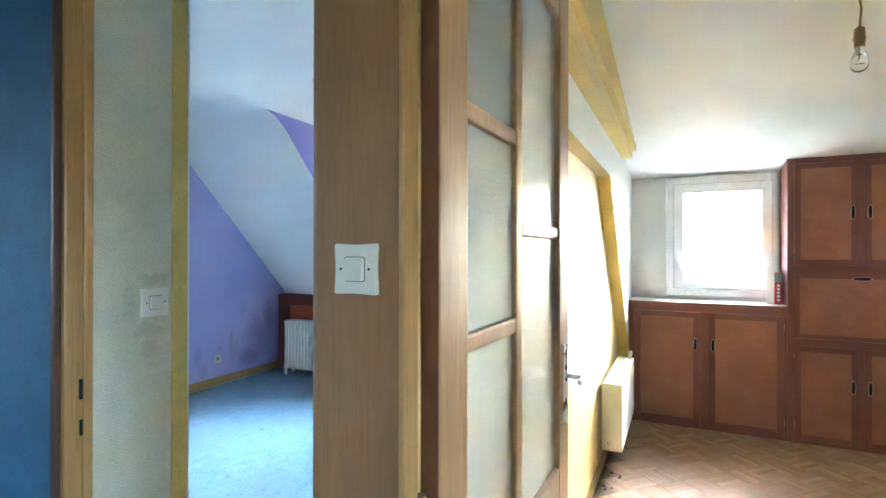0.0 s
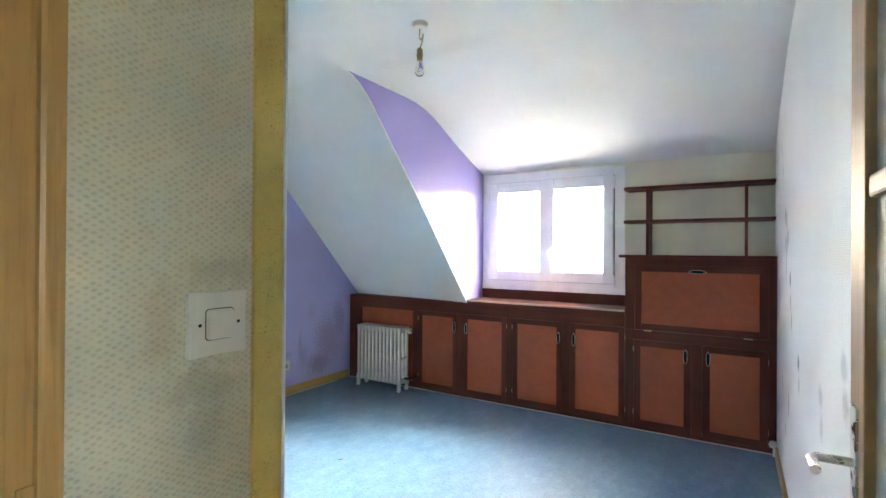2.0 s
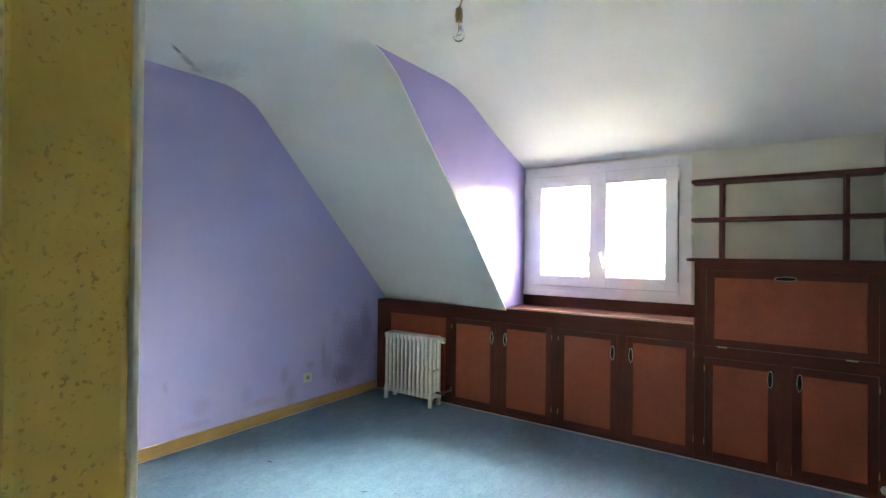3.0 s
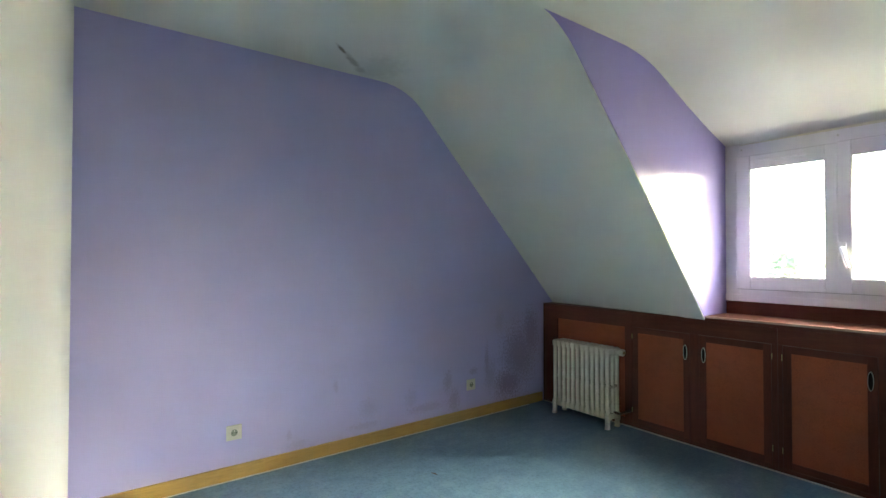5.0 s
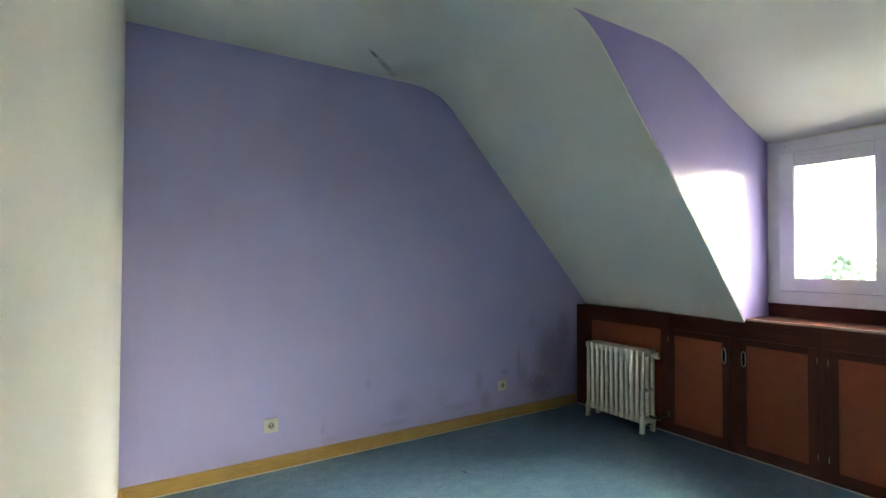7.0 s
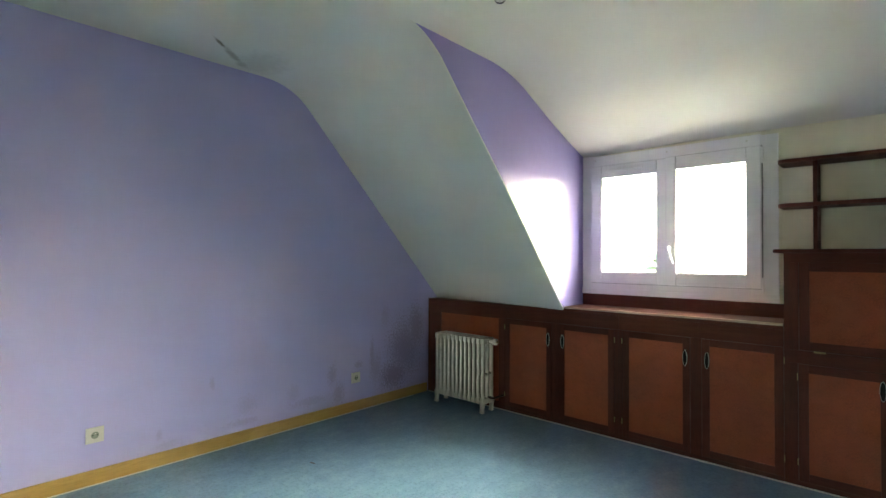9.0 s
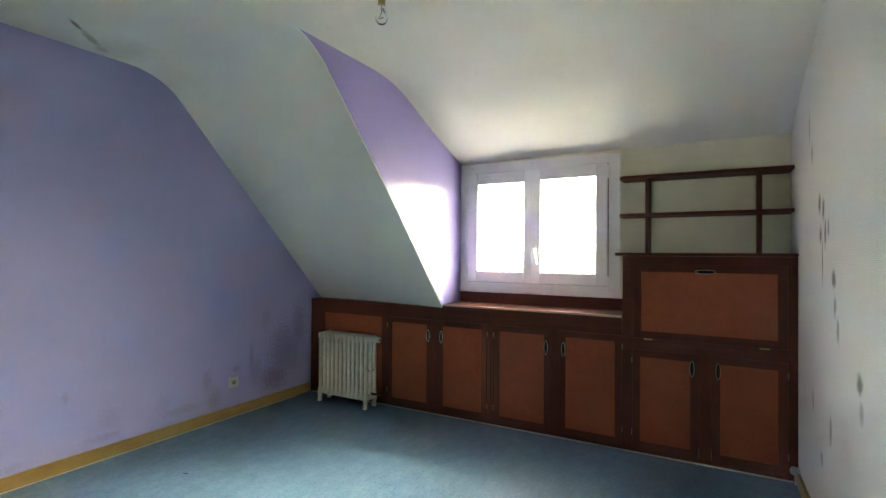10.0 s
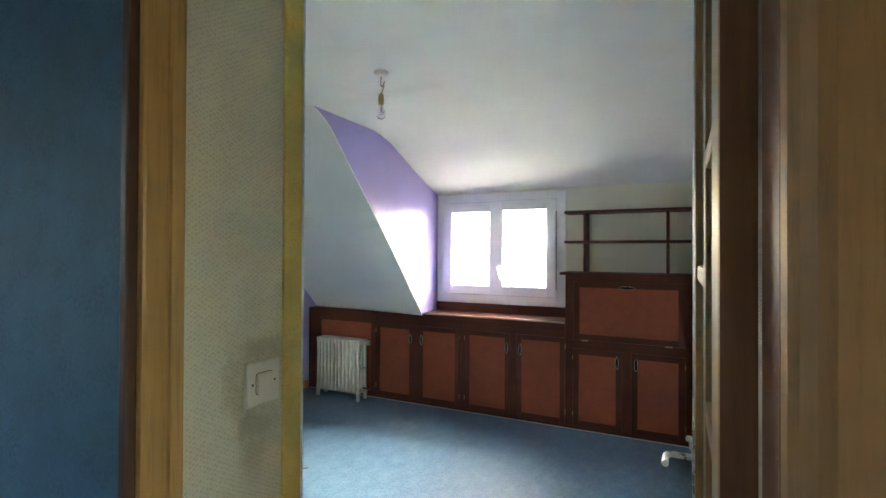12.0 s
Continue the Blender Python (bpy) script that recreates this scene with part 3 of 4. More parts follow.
# wooden end of the partition between the two doorways
post = tagged(new("partition_end"), "varnished plywood cladding on the partition end between two doorways", "panelling", kind="structure")
post.location = (3.75, -3.69, 0)
part("core", boxed(3.679, 3.745, -3.690, -3.601, 0.0, CEIL + 0.05), BOARD_DARK, post)
part("front_lining", boxed(3.7455, 3.829, -3.690, -3.672, 0.0, CEIL + 0.05), JAMB, post)
nose = [(3.829, -3.6905), (3.829, -3.700), (3.686, -3.700), (3.677, -3.696), (3.669, -3.688), (3.664, -3.677), (3.662, -3.665), (3.6785, -3.665), (3.6785, -3.6905)]
part("front_board", prism(bmesh.new(), nose, "z", 0.0, CEIL + 0.05), BOARD, post, "brown varnished plywood board with a rounded edge")
part("jamb", boxed(3.6615, 3.6785, -3.6645, -3.578, 0.0, 2.2, bevel=0.002), RED_EDGE, post, "dark red brown door jamb")
part("casing", boxed(3.8295, 3.8395, -3.706, -3.665, 0.0, 2.2, bevel=0.004), JAMB, post, "honey varnished moulding")

# ---- structure: the second room
R2X, R2C = 3.81, 2.40
bm = bmesh.new()
prism(bm, [(-3.59, 2.5), (-3.59, 1.79), (-1.26, 1.79), (-0.20, 0.66), (-0.13, 0.56), (-0.13, 0.0), (0.4, 0.0), (0.4, 2.5)], "x", 3.7355, R2X)
ob = structure("wall_second_room_left", bm, [WHITE_WALL, YELLOW_BEAM], "white wall with a yellow edged niche under the roof slope", "wall")
for p in ob.data.polygons:
    if abs(p.normal.x) < 0.5 and p.center.y < -0.05 and p.center.z < 2.0 and p.center.y > -3.5:
        p.material_index = 1
bm = bmesh.new()
prism(bm, [(-3.59, 2.0), (-0.60, 2.0), (-0.60, 2.08), (-2.36, 2.34), (-3.59, 2.45)], "x", R2X, R2X + 0.065)
prism(bm, [(-3.59, 2.12), (-0.62, 2.045), (-0.62, 2.09), (-2.36, 2.34), (-3.59, 2.45)], "x", R2X + 0.0655, R2X + 0.095)
structure("beam", bm, YELLOW_BEAM, "yellow painted ceiling beam", "beam")
bm = bmesh.new()
prof = [(-3.65, R2C), (-3.1, 2.385), (-2.36, 2.31), (-1.5, 2.19), (-0.58, 2.065), (0.22, 1.955)]
shell(bm, [[wavy((3.74 + 0.37 * i, y, z)) for y, z in prof] for i in range(9)], (0, 0.01, 0.08))
structure("ceiling_second_room", bm, CEILING, "white painted sloping ceiling", "ceiling", smooth=True)
VX0, VX1, VZ0, VZ1, VY = 4.13, 4.81, 1.05, 1.88, 0.20
bm = bmesh.new()
box(bm, 3.74, VX0, VY, VY + 0.14, 0.0, 2.1)
box(bm, VX1, 6.7, VY, VY + 0.14, 0.0, 2.1)
box(bm, VX0, VX1, VY, VY + 0.14, 0.0, VZ0)
box(bm, VX0, VX1, VY, VY + 0.14, VZ1, 2.1)
structure("wall_second_room_window", bm, WHITE_WALL, "white painted window wall", "wall")
structure("wall_second_room_right", boxed(6.58, 6.7, -3.60, VY + 0.14, 0.0, 2.5), WHITE_WALL, "white wall", "wall")
structure("baseboard_second_room", boxed(3.7355, 3.748, -2.8, -0.14, 0.0, 0.07, bevel=0.003), BASE_WOOD, "worn wooden skirting board", "baseboard")


# unseen eaves slab, added to block high sky light and sharpen the floor shadow
bm = bmesh.new()
prism(bm, [(WIN_Y + 0.165, 2.03), (0.86, 1.935), (0.86, 2.06), (WIN_Y + 0.165, 2.20)], "x", 1.25, 6.9)
structure("eaves_sky_block", bm, BARK, "brown eaves slab, unseen, added to block the high sky", "roof")

# ---- windows
def window_leaf(parent, name, x0, x1, z0, z1, y, left, right, low, high):
    """A sash: four bars and the pane."""
    sash = part(name, boxed(x0, x0 + left, y - 0.05, y - 0.005, z0, z1, bevel=0.006), PVC, parent)
    part("sash_bar", boxed(x1 - right, x1, y - 0.05, y - 0.005, z0, z1, bevel=0.006), PVC, sash)
    part("sash_rail", boxed(x0 + left, x1 - right, y - 0.048, y - 0.006, z0, z0 + low, bevel=0.006), PVC, sash)
    part("sash_rail", boxed(x0 + left, x1 - right, y - 0.048, y - 0.006, z1 - high, z1, bevel=0.006), PVC, sash)
    pane = part("pane", boxed(x0 + left - 0.005, x1 - right + 0.005, y - 0.024, y - 0.018, z0 + low - 0.005, z1 - high + 0.005), CLEAR, sash, "clear glass pane")
    pane.visible_shadow = False
    a0, a1, c0, c1 = x0 + left, x1 - right, z0 + low, z1 - high
    for p, q, u, v in ((a0, a1, c0, c0 + 0.003), (a0, a1, c1 - 0.003, c1), (a0, a0 + 0.003, c0 + 0.003, c1 - 0.003), (a1 - 0.003, a1, c0 + 0.003, c1 - 0.003)):
        part("seal_gap_shade", boxed(p, q, y - 0.044, y - 0.030, u, v), SEAL_GAP_SHADE, sash, "grey strip, pane seal and painted sash gap shade")
    # strips round the sash: grey stands in for the shade in its gap
    for p, q, u, v in ((x0 - 0.003, x0, z0, z1), (x1, x1 + 0.003, z0, z1), (x0, x1, z0 - 0.003, z0), (x0, x1, z1, z1 + 0.003)):
        part("seal_gap_shade", boxed(p, q, y - 0.030, y - 0.006, u, v), SEAL_GAP_SHADE, sash, "grey strip, pane seal and painted sash gap shade")
    return sash


def window_handle(parent, x, y, z, lean):
    rose = part("handle", boxed(x - 0.014, x + 0.014, y - 0.012, y, z - 0.035, z + 0.035, bevel=0.004), PVC, parent, "white lever handle")
    c, s = math.cos(lean), math.sin(lean)
    part("lever", tube(bmesh.new(), [(x, y - 0.01, z), (x, y - 0.05, z), (x + 0.01 * s, y - 0.055, z - 0.01), (x + 0.11 * s, y - 0.055, z - 0.11 * c)], 0.009), PVC, rose, smooth=True)


win = tagged(new("window_1"), "white plastic double casement window, shut", "window", kind="structure")
win.location = (2.03, WIN_Y, 0.95)
Y = WIN_Y - 0.004
part("window_frame", boxed(1.395, 1.485, Y - 0.02, Y + 0.06, 0.955, 2.005, bevel=0.004), PVC, win)
part("window_frame", boxed(2.575, 2.665, Y - 0.02, Y + 0.06, 0.955, 1.99, bevel=0.004), PVC, win)
part("window_frame", boxed(1.485, 2.575, Y - 0.02, Y + 0.06, 0.955, 1.045, bevel=0.004), PVC, win)
part("window_frame", boxed(1.485, 2.575, Y - 0.02, Y + 0.06, 1.915, 1.998, bevel=0.004), PVC, win)
part("window_sill", boxed(1.395, 2.668, Y - 0.028, Y - 0.0205, 0.957, 1.0, bevel=0.002), PVC, win)
part("mullion", boxed(2.0, 2.03, Y - 0.036, Y - 0.0, 1.045, 1.915, bevel=0.004), PVC, win)
s1 = window_leaf(win, "sash", 1.478, 2.024, 1.04, 1.915, Y - 0.006, 0.084, 0.062, 0.081, 0.09)
s2 = window_leaf(win, "sash", 2.0225, 2.582, 1.04, 1.92, Y - 0.012, 0.066, 0.08, 0.083, 0.088)
part("vent", boxed(1.61, 1.87, Y - 0.066, Y - 0.056, 1.868, 1.886, bevel=0.003), PVC, s1, "narrow trickle vent")
window_handle(s2, 2.052, Y - 0.062, 1.30, 0.28)
for z in (1.78, 1.42, 1.12):
    part("hinge", boxed(1.470, 1.478, Y - 0.058, Y - 0.046, z - 0.035, z + 0.035, bevel=0.002), PVC, s1, "small white hinge")
for z in (1.86, 1.06):
    part("hinge", boxed(2.582, 2.594, Y - 0.066, Y - 0.046, z - 0.05, z + 0.05, bevel=0.003), PVC, s2, "small white hinge")
for x in (1.50, 2.02, 2.5):
    part("screw_cap", lathe(bmesh.new(), [(0.006, -0.003), (0.006, 0.001)], (x, Y - 0.021, 1.965), "y", 10), SOCKET_WHITE, win)
structure("trim_window", boxed(2.662, 2.674, WIN_Y - 0.012, WIN_Y - 0.002, 1.10, 1.995), CREAM_WALL, "thin cream cover strip beside the window", "trim")

win2 = tagged(new("window_2"), "white plastic casement window above the worktop, shut", "window", kind="structure")
win2.location = (4.46, VY, 0.98)
Y2 = VY - 0.004
part("window_frame", boxed(4.08, 4.145, Y2 - 0.02, Y2 + 0.06, 0.985, 1.945, bevel=0.004), PVC, win2)
part("window_frame", boxed(4.80, 4.85, Y2 - 0.02, Y2 + 0.06, 0.985, 1.945, bevel=0.004), PVC, win2)
part("window_frame", boxed(4.145, 4.80, Y2 - 0.02, Y2 + 0.06, 0.985, 1.055, bevel=0.004), PVC, win2)
part("window_frame", boxed(4.145, 4.80, Y2 - 0.02, Y2 + 0.06, 1.875, 1.945, bevel=0.004), PVC, win2)
s3 = window_leaf(win2, "sash", 4.135, 4.812, 1.048, 1.885, Y2 - 0.006, 0.07, 0.066, 0.06, 0.072)
part("vent", boxed(4.36, 4.58, Y2 - 0.066, Y2 - 0.056, 1.84, 1.857, bevel=0.003), PVC, s3, "narrow trickle vent")
window_handle(s3, 4.16, Y2 - 0.056, 1.30, 0.28)
part("hinge", boxed(4.812, 4.822, Y2 - 0.06, Y2 - 0.046, 1.80, 1.87, bevel=0.003), PVC, s3, "small white hinge")


# ---- cabinets
FINISH = {"upright": FRAME_WOOD, "flat": DARK_WOOD, "panel": HARDBOARD}


def pull(parent, x, y, z, upright=True):
    """An oval cup pull: a bright rim round a dark hollow."""
    a, b = (0.013, 0.05) if upright else (0.055, 0.013)
    bm = bmesh.new()
    n = 28
    rings = []
    for k in (1.0, 0.95, 0.88, 0.84):
        d = {1.0: 0.0, 0.95: -0.006, 0.88: -0.006, 0.84: -0.001}[k]
        rings.append([bm.verts.new((x + a * (1 - (1 - k) * (1.0 if upright else 0.35)) * math.cos(t), y + d, z + b * (1 - (1 - k) * (0.35 if upright else 1.0)) * math.sin(t))) for t in (2 * math.pi * i / n for i in range(n))])
    for p, q in zip(rings, rings[1:]):
        for i in range(n):
            j = (i + 1) % n
            bm.faces.new((p[i], p[j], q[j], q[i]))
    bmesh.ops.recalc_face_normals(bm, faces=bm.faces[:])
    h = part("handle", bm, PULL, parent, "oval nickel rimmed cup pull", smooth=True)
    bm = bmesh.new()
    bm.faces.new([bm.verts.new((x + a * 0.88 * math.cos(t), y - 0.002, z + b * 0.94 * math.sin(t))) for t in (2 * math.pi * i / n for i in range(n))])
    bmesh.ops.solidify(bm, geom=bm.faces[:], thickness=0.001)
    part("hollow", bm, BLACK, h, "dark hollow of the pull")
    if upright:
        part("grip", tube(bmesh.new(), [(x, y - 0.001, z - b * 0.7), (x, y - 0.009, z), (x, y - 0.001, z + b * 0.7)], 0.003, 8), BLACK, h, smooth=True)


def leaf(parent, name, x0, x1, z0, z1, y, edge, hinge=""):
    """A framed leaf: stiles, rails, a hardboard panel, small hinges."""
    t = 0.014
    door = part(name, boxed(x0, x0 + edge, y - t, y, z0, z1, bevel=0.002), FINISH["upright"], parent)
    part("stile", boxed(x1 - edge, x1, y - t, y, z0, z1, bevel=0.002), FINISH["upright"], door)
    part("rail", boxed(x0 + edge, x1 - edge, y - t + 0.0005, y, z0, z0 + edge, bevel=0.002), FINISH["flat"], door)
    part("rail", boxed(x0 + edge, x1 - edge, y - t + 0.0005, y, z1 - edge, z1, bevel=0.002), FINISH["flat"], door)
    part("panel", boxed(x0 + edge - 0.004, x1 - edge + 0.004, y - 0.009, y, z0 + edge - 0.004, z1 - edge + 0.004), FINISH["panel"], door, "orange brown hardboard panel")
    if hinge:
        x = x0 - 0.004 if hinge == "left" else x1 + 0.004
        for z in (z0 + 0.10, z1 - 0.07):
            part("hinge", boxed(x - 0.0018, x + 0.0018, y - 0.0155, y - 0.002, z - 0.018, z + 0.018), BRASS, door, "small brass hinge")
    return door


def carcass(name, x0, x1, y0, y1, z1, label, group):
    """A unit: side boards, back, bottom, plinth, face frame."""
    u = thing(name, ((x0 + x1) / 2, (y0 + y1) / 2, 0.0), label, "cabinet", group)
    g = 0.0015
    part("side", boxed(x0 + g, x0 + 0.02, y0 + 0.02, y1, 0.0, z1 - 0.001), FINISH["upright"], u)
    part("side", boxed(x1 - 0.02, x1 - g, y0 + 0.02, y1, 0.0, z1 - 0.001), FINISH["upright"], u)
    part("back", boxed(x0 + 0.02, x1 - 0.02, y1 - 0.012, y1, 0.0, z1 - 0.001), FINISH["flat"], u)
    return u


def face(u, x0, x1, y, z0, z1, upright=False):
    return part("frame_bar", boxed(x0, x1, y, y + 0.022, z0, z1, bevel=0.0015), FINISH["upright"] if upright else FINISH["flat"], u)


G1 = "built-in cabinets under the dormer"
TOP = 0.835
u = carcass("cabinet", 0.002, 0.86, 0.0, 0.125, TOP, "low mahogany stained cupboard end with a fixed panel behind the radiator", G1)
face(u, 0.004, 0.86, 0.0, 0.73, TOP)
face(u, 0.004, 0.86, 0.0, 0.0, 0.055)
face(u, 0.004, 0.16, 0.0, 0.055, 0.73, True)
face(u, 0.80, 0.86, 0.0, 0.055, 0.73, True)
part("panel", boxed(0.15, 0.81, 0.012, 0.02, 0.05, 0.74), HARDBOARD, u, "orange brown hardboard panel")
part("top", boxed(0.003, 0.86, 0.0, 0.15, TOP, TOP + 0.012, bevel=0.002), DARK_WOOD, u)


def double_unit(x0, xm, x1, y0, y1, z_top, doors, label, group, name="cabinet", top_rail=0.74, z_pull=0.61):
    u = carcass(name, x0, x1, y0, y1, z_top, label, group)
    face(u, x0, x1, y0, top_rail, z_top)
    face(u, x0, x1, y0, 0.0, 0.028)
    (a0, a1), (b0, b1) = doors
    for p, q in ((x0, a0), (a1, b0), (b1, x1)):
        if q - p > 0.002:
            face(u, p, q, y0, 0.028, top_rail, True)
    d = leaf(u, "door", a0 + 0.002, a1 - 0.002, 0.03, top_rail - 0.003, y0 + 0.012, 0.042, "left")
    pull(d, a1 - 0.03, y0 - 0.0025, z_pull)
    d = leaf(u, "door", b0 + 0.002, b1 - 0.002, 0.03, top_rail - 0.003, y0 + 0.012, 0.042, "right")
    pull(d, b0 + 0.03, y0 - 0.0025, z_pull)
    return u


LAB = "mahogany stained base cabinet with two framed doors"
u = double_unit(0.862, 1.31, 1.795, 0.0, 0.28, TOP, ((0.862, 1.285), (1.345, 1.765)), LAB + " below the slope", G1)
part("top", boxed(0.862, 1.388, 0.0, 0.10, TOP, TOP + 0.011, bevel=0.002), DARK_WOOD, u)
double_unit(1.797, 2.27, 2.722, 0.0, 0.28, TOP, ((1.82, 2.245), (2.308, 2.722)), LAB + " below the window", G1)

top = thing("worktop", (2.05, 0.14, TOP), "narrow dark stained window ledge, worn front edge with painted sheen", "worktop")
part("board", boxed(1.392, 2.722, -0.018, 0.28, TOP + 0.001, TOP + 0.034, bevel=0.003), DARK_WOOD, top)
# pale strip: worn edge plus the window's reflection put into its colour
part("edge", boxed(1.40, 2.722, -0.022, -0.0182, TOP + 0.021, TOP + 0.0355, bevel=0.0018), PALE_EDGE, top, "worn front edge with window sheen painted in")
part("upstand", boxed(1.392, 2.722, 0.281, 0.30, TOP + 0.001, 0.953, bevel=0.002), DARK_WOOD, top, "red brown upstand board")

# secretary unit with a drop flap
D0, D1 = 2.724, 3.658
u = carcass("secretary_cabinet", D0, D1, 0.0, 0.28, 1.257, "mahogany stained secretary cabinet with a shut drop flap and two doors", G1)
face(u, D0, D1, 0.0, 1.207, 1.257)
face(u, D0, D1, 0.0, 0.66, 0.73)
face(u, D0, D1, 0.0, 0.0, 0.028)
face(u, D0, 2.785, 0.0, 0.028, 0.66, True)
face(u, 3.165, 3.232, 0.0, 0.028, 0.66, True)
face(u, 3.612, D1, 0.0, 0.028, 0.66, True)
face(u, D0, 2.79, 0.0, 0.73, 1.207, True)
face(u, 3.612, D1, 0.0, 0.73, 1.207, True)
d = leaf(u, "door", 2.787, 3.163, 0.03, 0.657, 0.012, 0.045, "left")
pull(d, 3.128, -0.0025, 0.57)
d = leaf(u, "door", 3.234, 3.610, 0.03, 0.657, 0.012, 0.045, "right")
pull(d, 3.268, -0.0025, 0.57)
d = leaf(u, "flap", 2.792, 3.610, 0.733, 1.204, 0.012, 0.046)
pull(d, 3.20, -0.0025, 1.163, False)
for x in (2.88, 3.50):
    part("hinge", boxed(x - 0.025, x + 0.025, -0.005, 0.010, 0.724, 0.732), BRASS, d, "small brass hinge")
bm = bmesh.new()
n = 8
ringp = [(3.658, -0.03), (3.658, 0.30), (2.68, 0.30)] + [(2.70 + 0.025 * math.cos(a), 0.0 + 0.03 * math.sin(a)) for a in (math.pi + (math.pi / 2) * i / n for i in range(n + 1))]
prism(bm, ringp, "z", 1.2575, 1.278)
bmesh.ops.bevel(bm, geom=bm.edges[:], offset=0.004, segments=2, affect="EDGES")
part("top", bm, DARK_WOOD, u, "overhanging top board with a rounded corner")

# open shelves on the secretary
sh = thing("wall_shelf", (3.18, 0.22, 1.2785), "brown open wall shelf with two boards on two uprights, empty", "shelf")


def shelf_board(z):
    bm = bmesh.new()
    pts = [(3.656, 0.11), (3.656, 0.305), (2.684, 0.305)] + [(2.72 + 0.04 * math.cos(a), 0.15 + 0.04 * math.sin(a)) for a in (math.pi + (math.pi / 2) * i / 6 for i in range(7))]
    prism(bm, pts, "z", z, z + 0.022)
    bmesh.ops.bevel(bm, geom=bm.edges[:], offset=0.003, segments=2, affect="EDGES")
    return bm


for z in (1.773, 1.520):
    part("board", shelf_board(z), DARK_WOOD, sh)
for x in (2.845, 3.478):
    part("upright", boxed(x, x + 0.02, 0.125, 0.304, 1.2785, 1.5195, bevel=0.002), FRAME_WOOD, sh)
    part("upright", boxed(x, x + 0.02, 0.125, 0.304, 1.5425, 1.7725, bevel=0.002), FRAME_WOOD, sh)

# second room's cabinets
G2 = "built-in kitchen cabinets"
C0 = -0.10
FINISH.update(upright=KITCHEN_UPRIGHT, flat=KITCHEN_FLAT, panel=KITCHEN_PANEL)
double_unit(3.812, 4.34, 4.862, C0, 0.18, 0.93, ((3.855, 4.315), (4.372, 4.845)), "reddish brown base cabinet with two shut framed doors", G2, top_rail=0.885, z_pull=0.64)
top2 = thing("worktop", (4.34, 0.03, 0.931), "worn pale topped kitchen worktop below the window", "worktop")
part("board", boxed(3.813, 4.862, C0 - 0.012, 0.18, 0.931, 0.953, bevel=0.003), KITCHEN_FLAT, top2)
part("surface", boxed(3.814, 4.861, C0 - 0.008, 0.18, 0.9535, 0.958, bevel=0.001), LAMINATE, top2, "pale laminate surface")
T0, T1 = 4.864, 5.80
u = carcass("tall_cabinet", T0, T1, C0, 0.18, 2.08, "tall reddish brown cabinet with doors above and below a drop flap", G2)
part("top", boxed(T0, T1, C0, 0.18, 2.08, 2.09), KITCHEN_FLAT, u)
for za, zb in ((0.0, 0.028), (0.685, 0.735), (1.19, 1.25), (1.96, 2.08)):
    face(u, T0, T1, C0, za, zb)
for za, zb in ((0.028, 0.685), (1.25, 1.96)):
    for p, q in ((T0, 4.905), (5.262, 5.292), (5.66, T1)):
        face(u, p, q, C0, za, zb, True)
    for (p, q), side in (((4.905, 5.262), "left"), ((5.292, 5.66), "right")):
        d = leaf(u, "door", p + 0.002, q - 0.002, za + 0.002, zb - 0.003, C0 + 0.012, 0.036, side)
        pull(d, q - 0.03 if side == "left" else p + 0.03, C0 - 0.0025, za + (0.40 if za < 1 else 0.36))
face(u, T0, 4.905, C0, 0.735, 1.19, True)
face(u, 5.66, T1, C0, 0.735, 1.19, True)
d = leaf(u, "flap", 4.907, 5.658, 0.738, 1.187, C0 + 0.012, 0.03)
pull(d, 5.28, C0 - 0.0025, 1.16, False)

# carton on the kitchen worktop
ct = thing("carton", (4.81, 0.06, 0.9585), "small red and white food carton standing on the worktop", "carton")
part("body", boxed(4.80, 4.848, -0.02, 0.10, 0.9585, 1.19, bevel=0.003), RED_CARD, ct)
part("label_band", boxed(4.7985, 4.8495, -0.0215, 0.1015, 1.12, 1.185), GREY_CARD, ct, "grey green band")
part("flap", boxed(4.752, 4.7975, -0.015, -0.011, 0.9585, 1.23), WHITE_CARD, ct, "open white card flap")
for i in range(5):
    part("print_bar", boxed(4.815, 4.832, -0.0225, -0.0205, 0.985 + 0.026 * i, 1.0 + 0.026 * i), WHITE_CARD, ct)


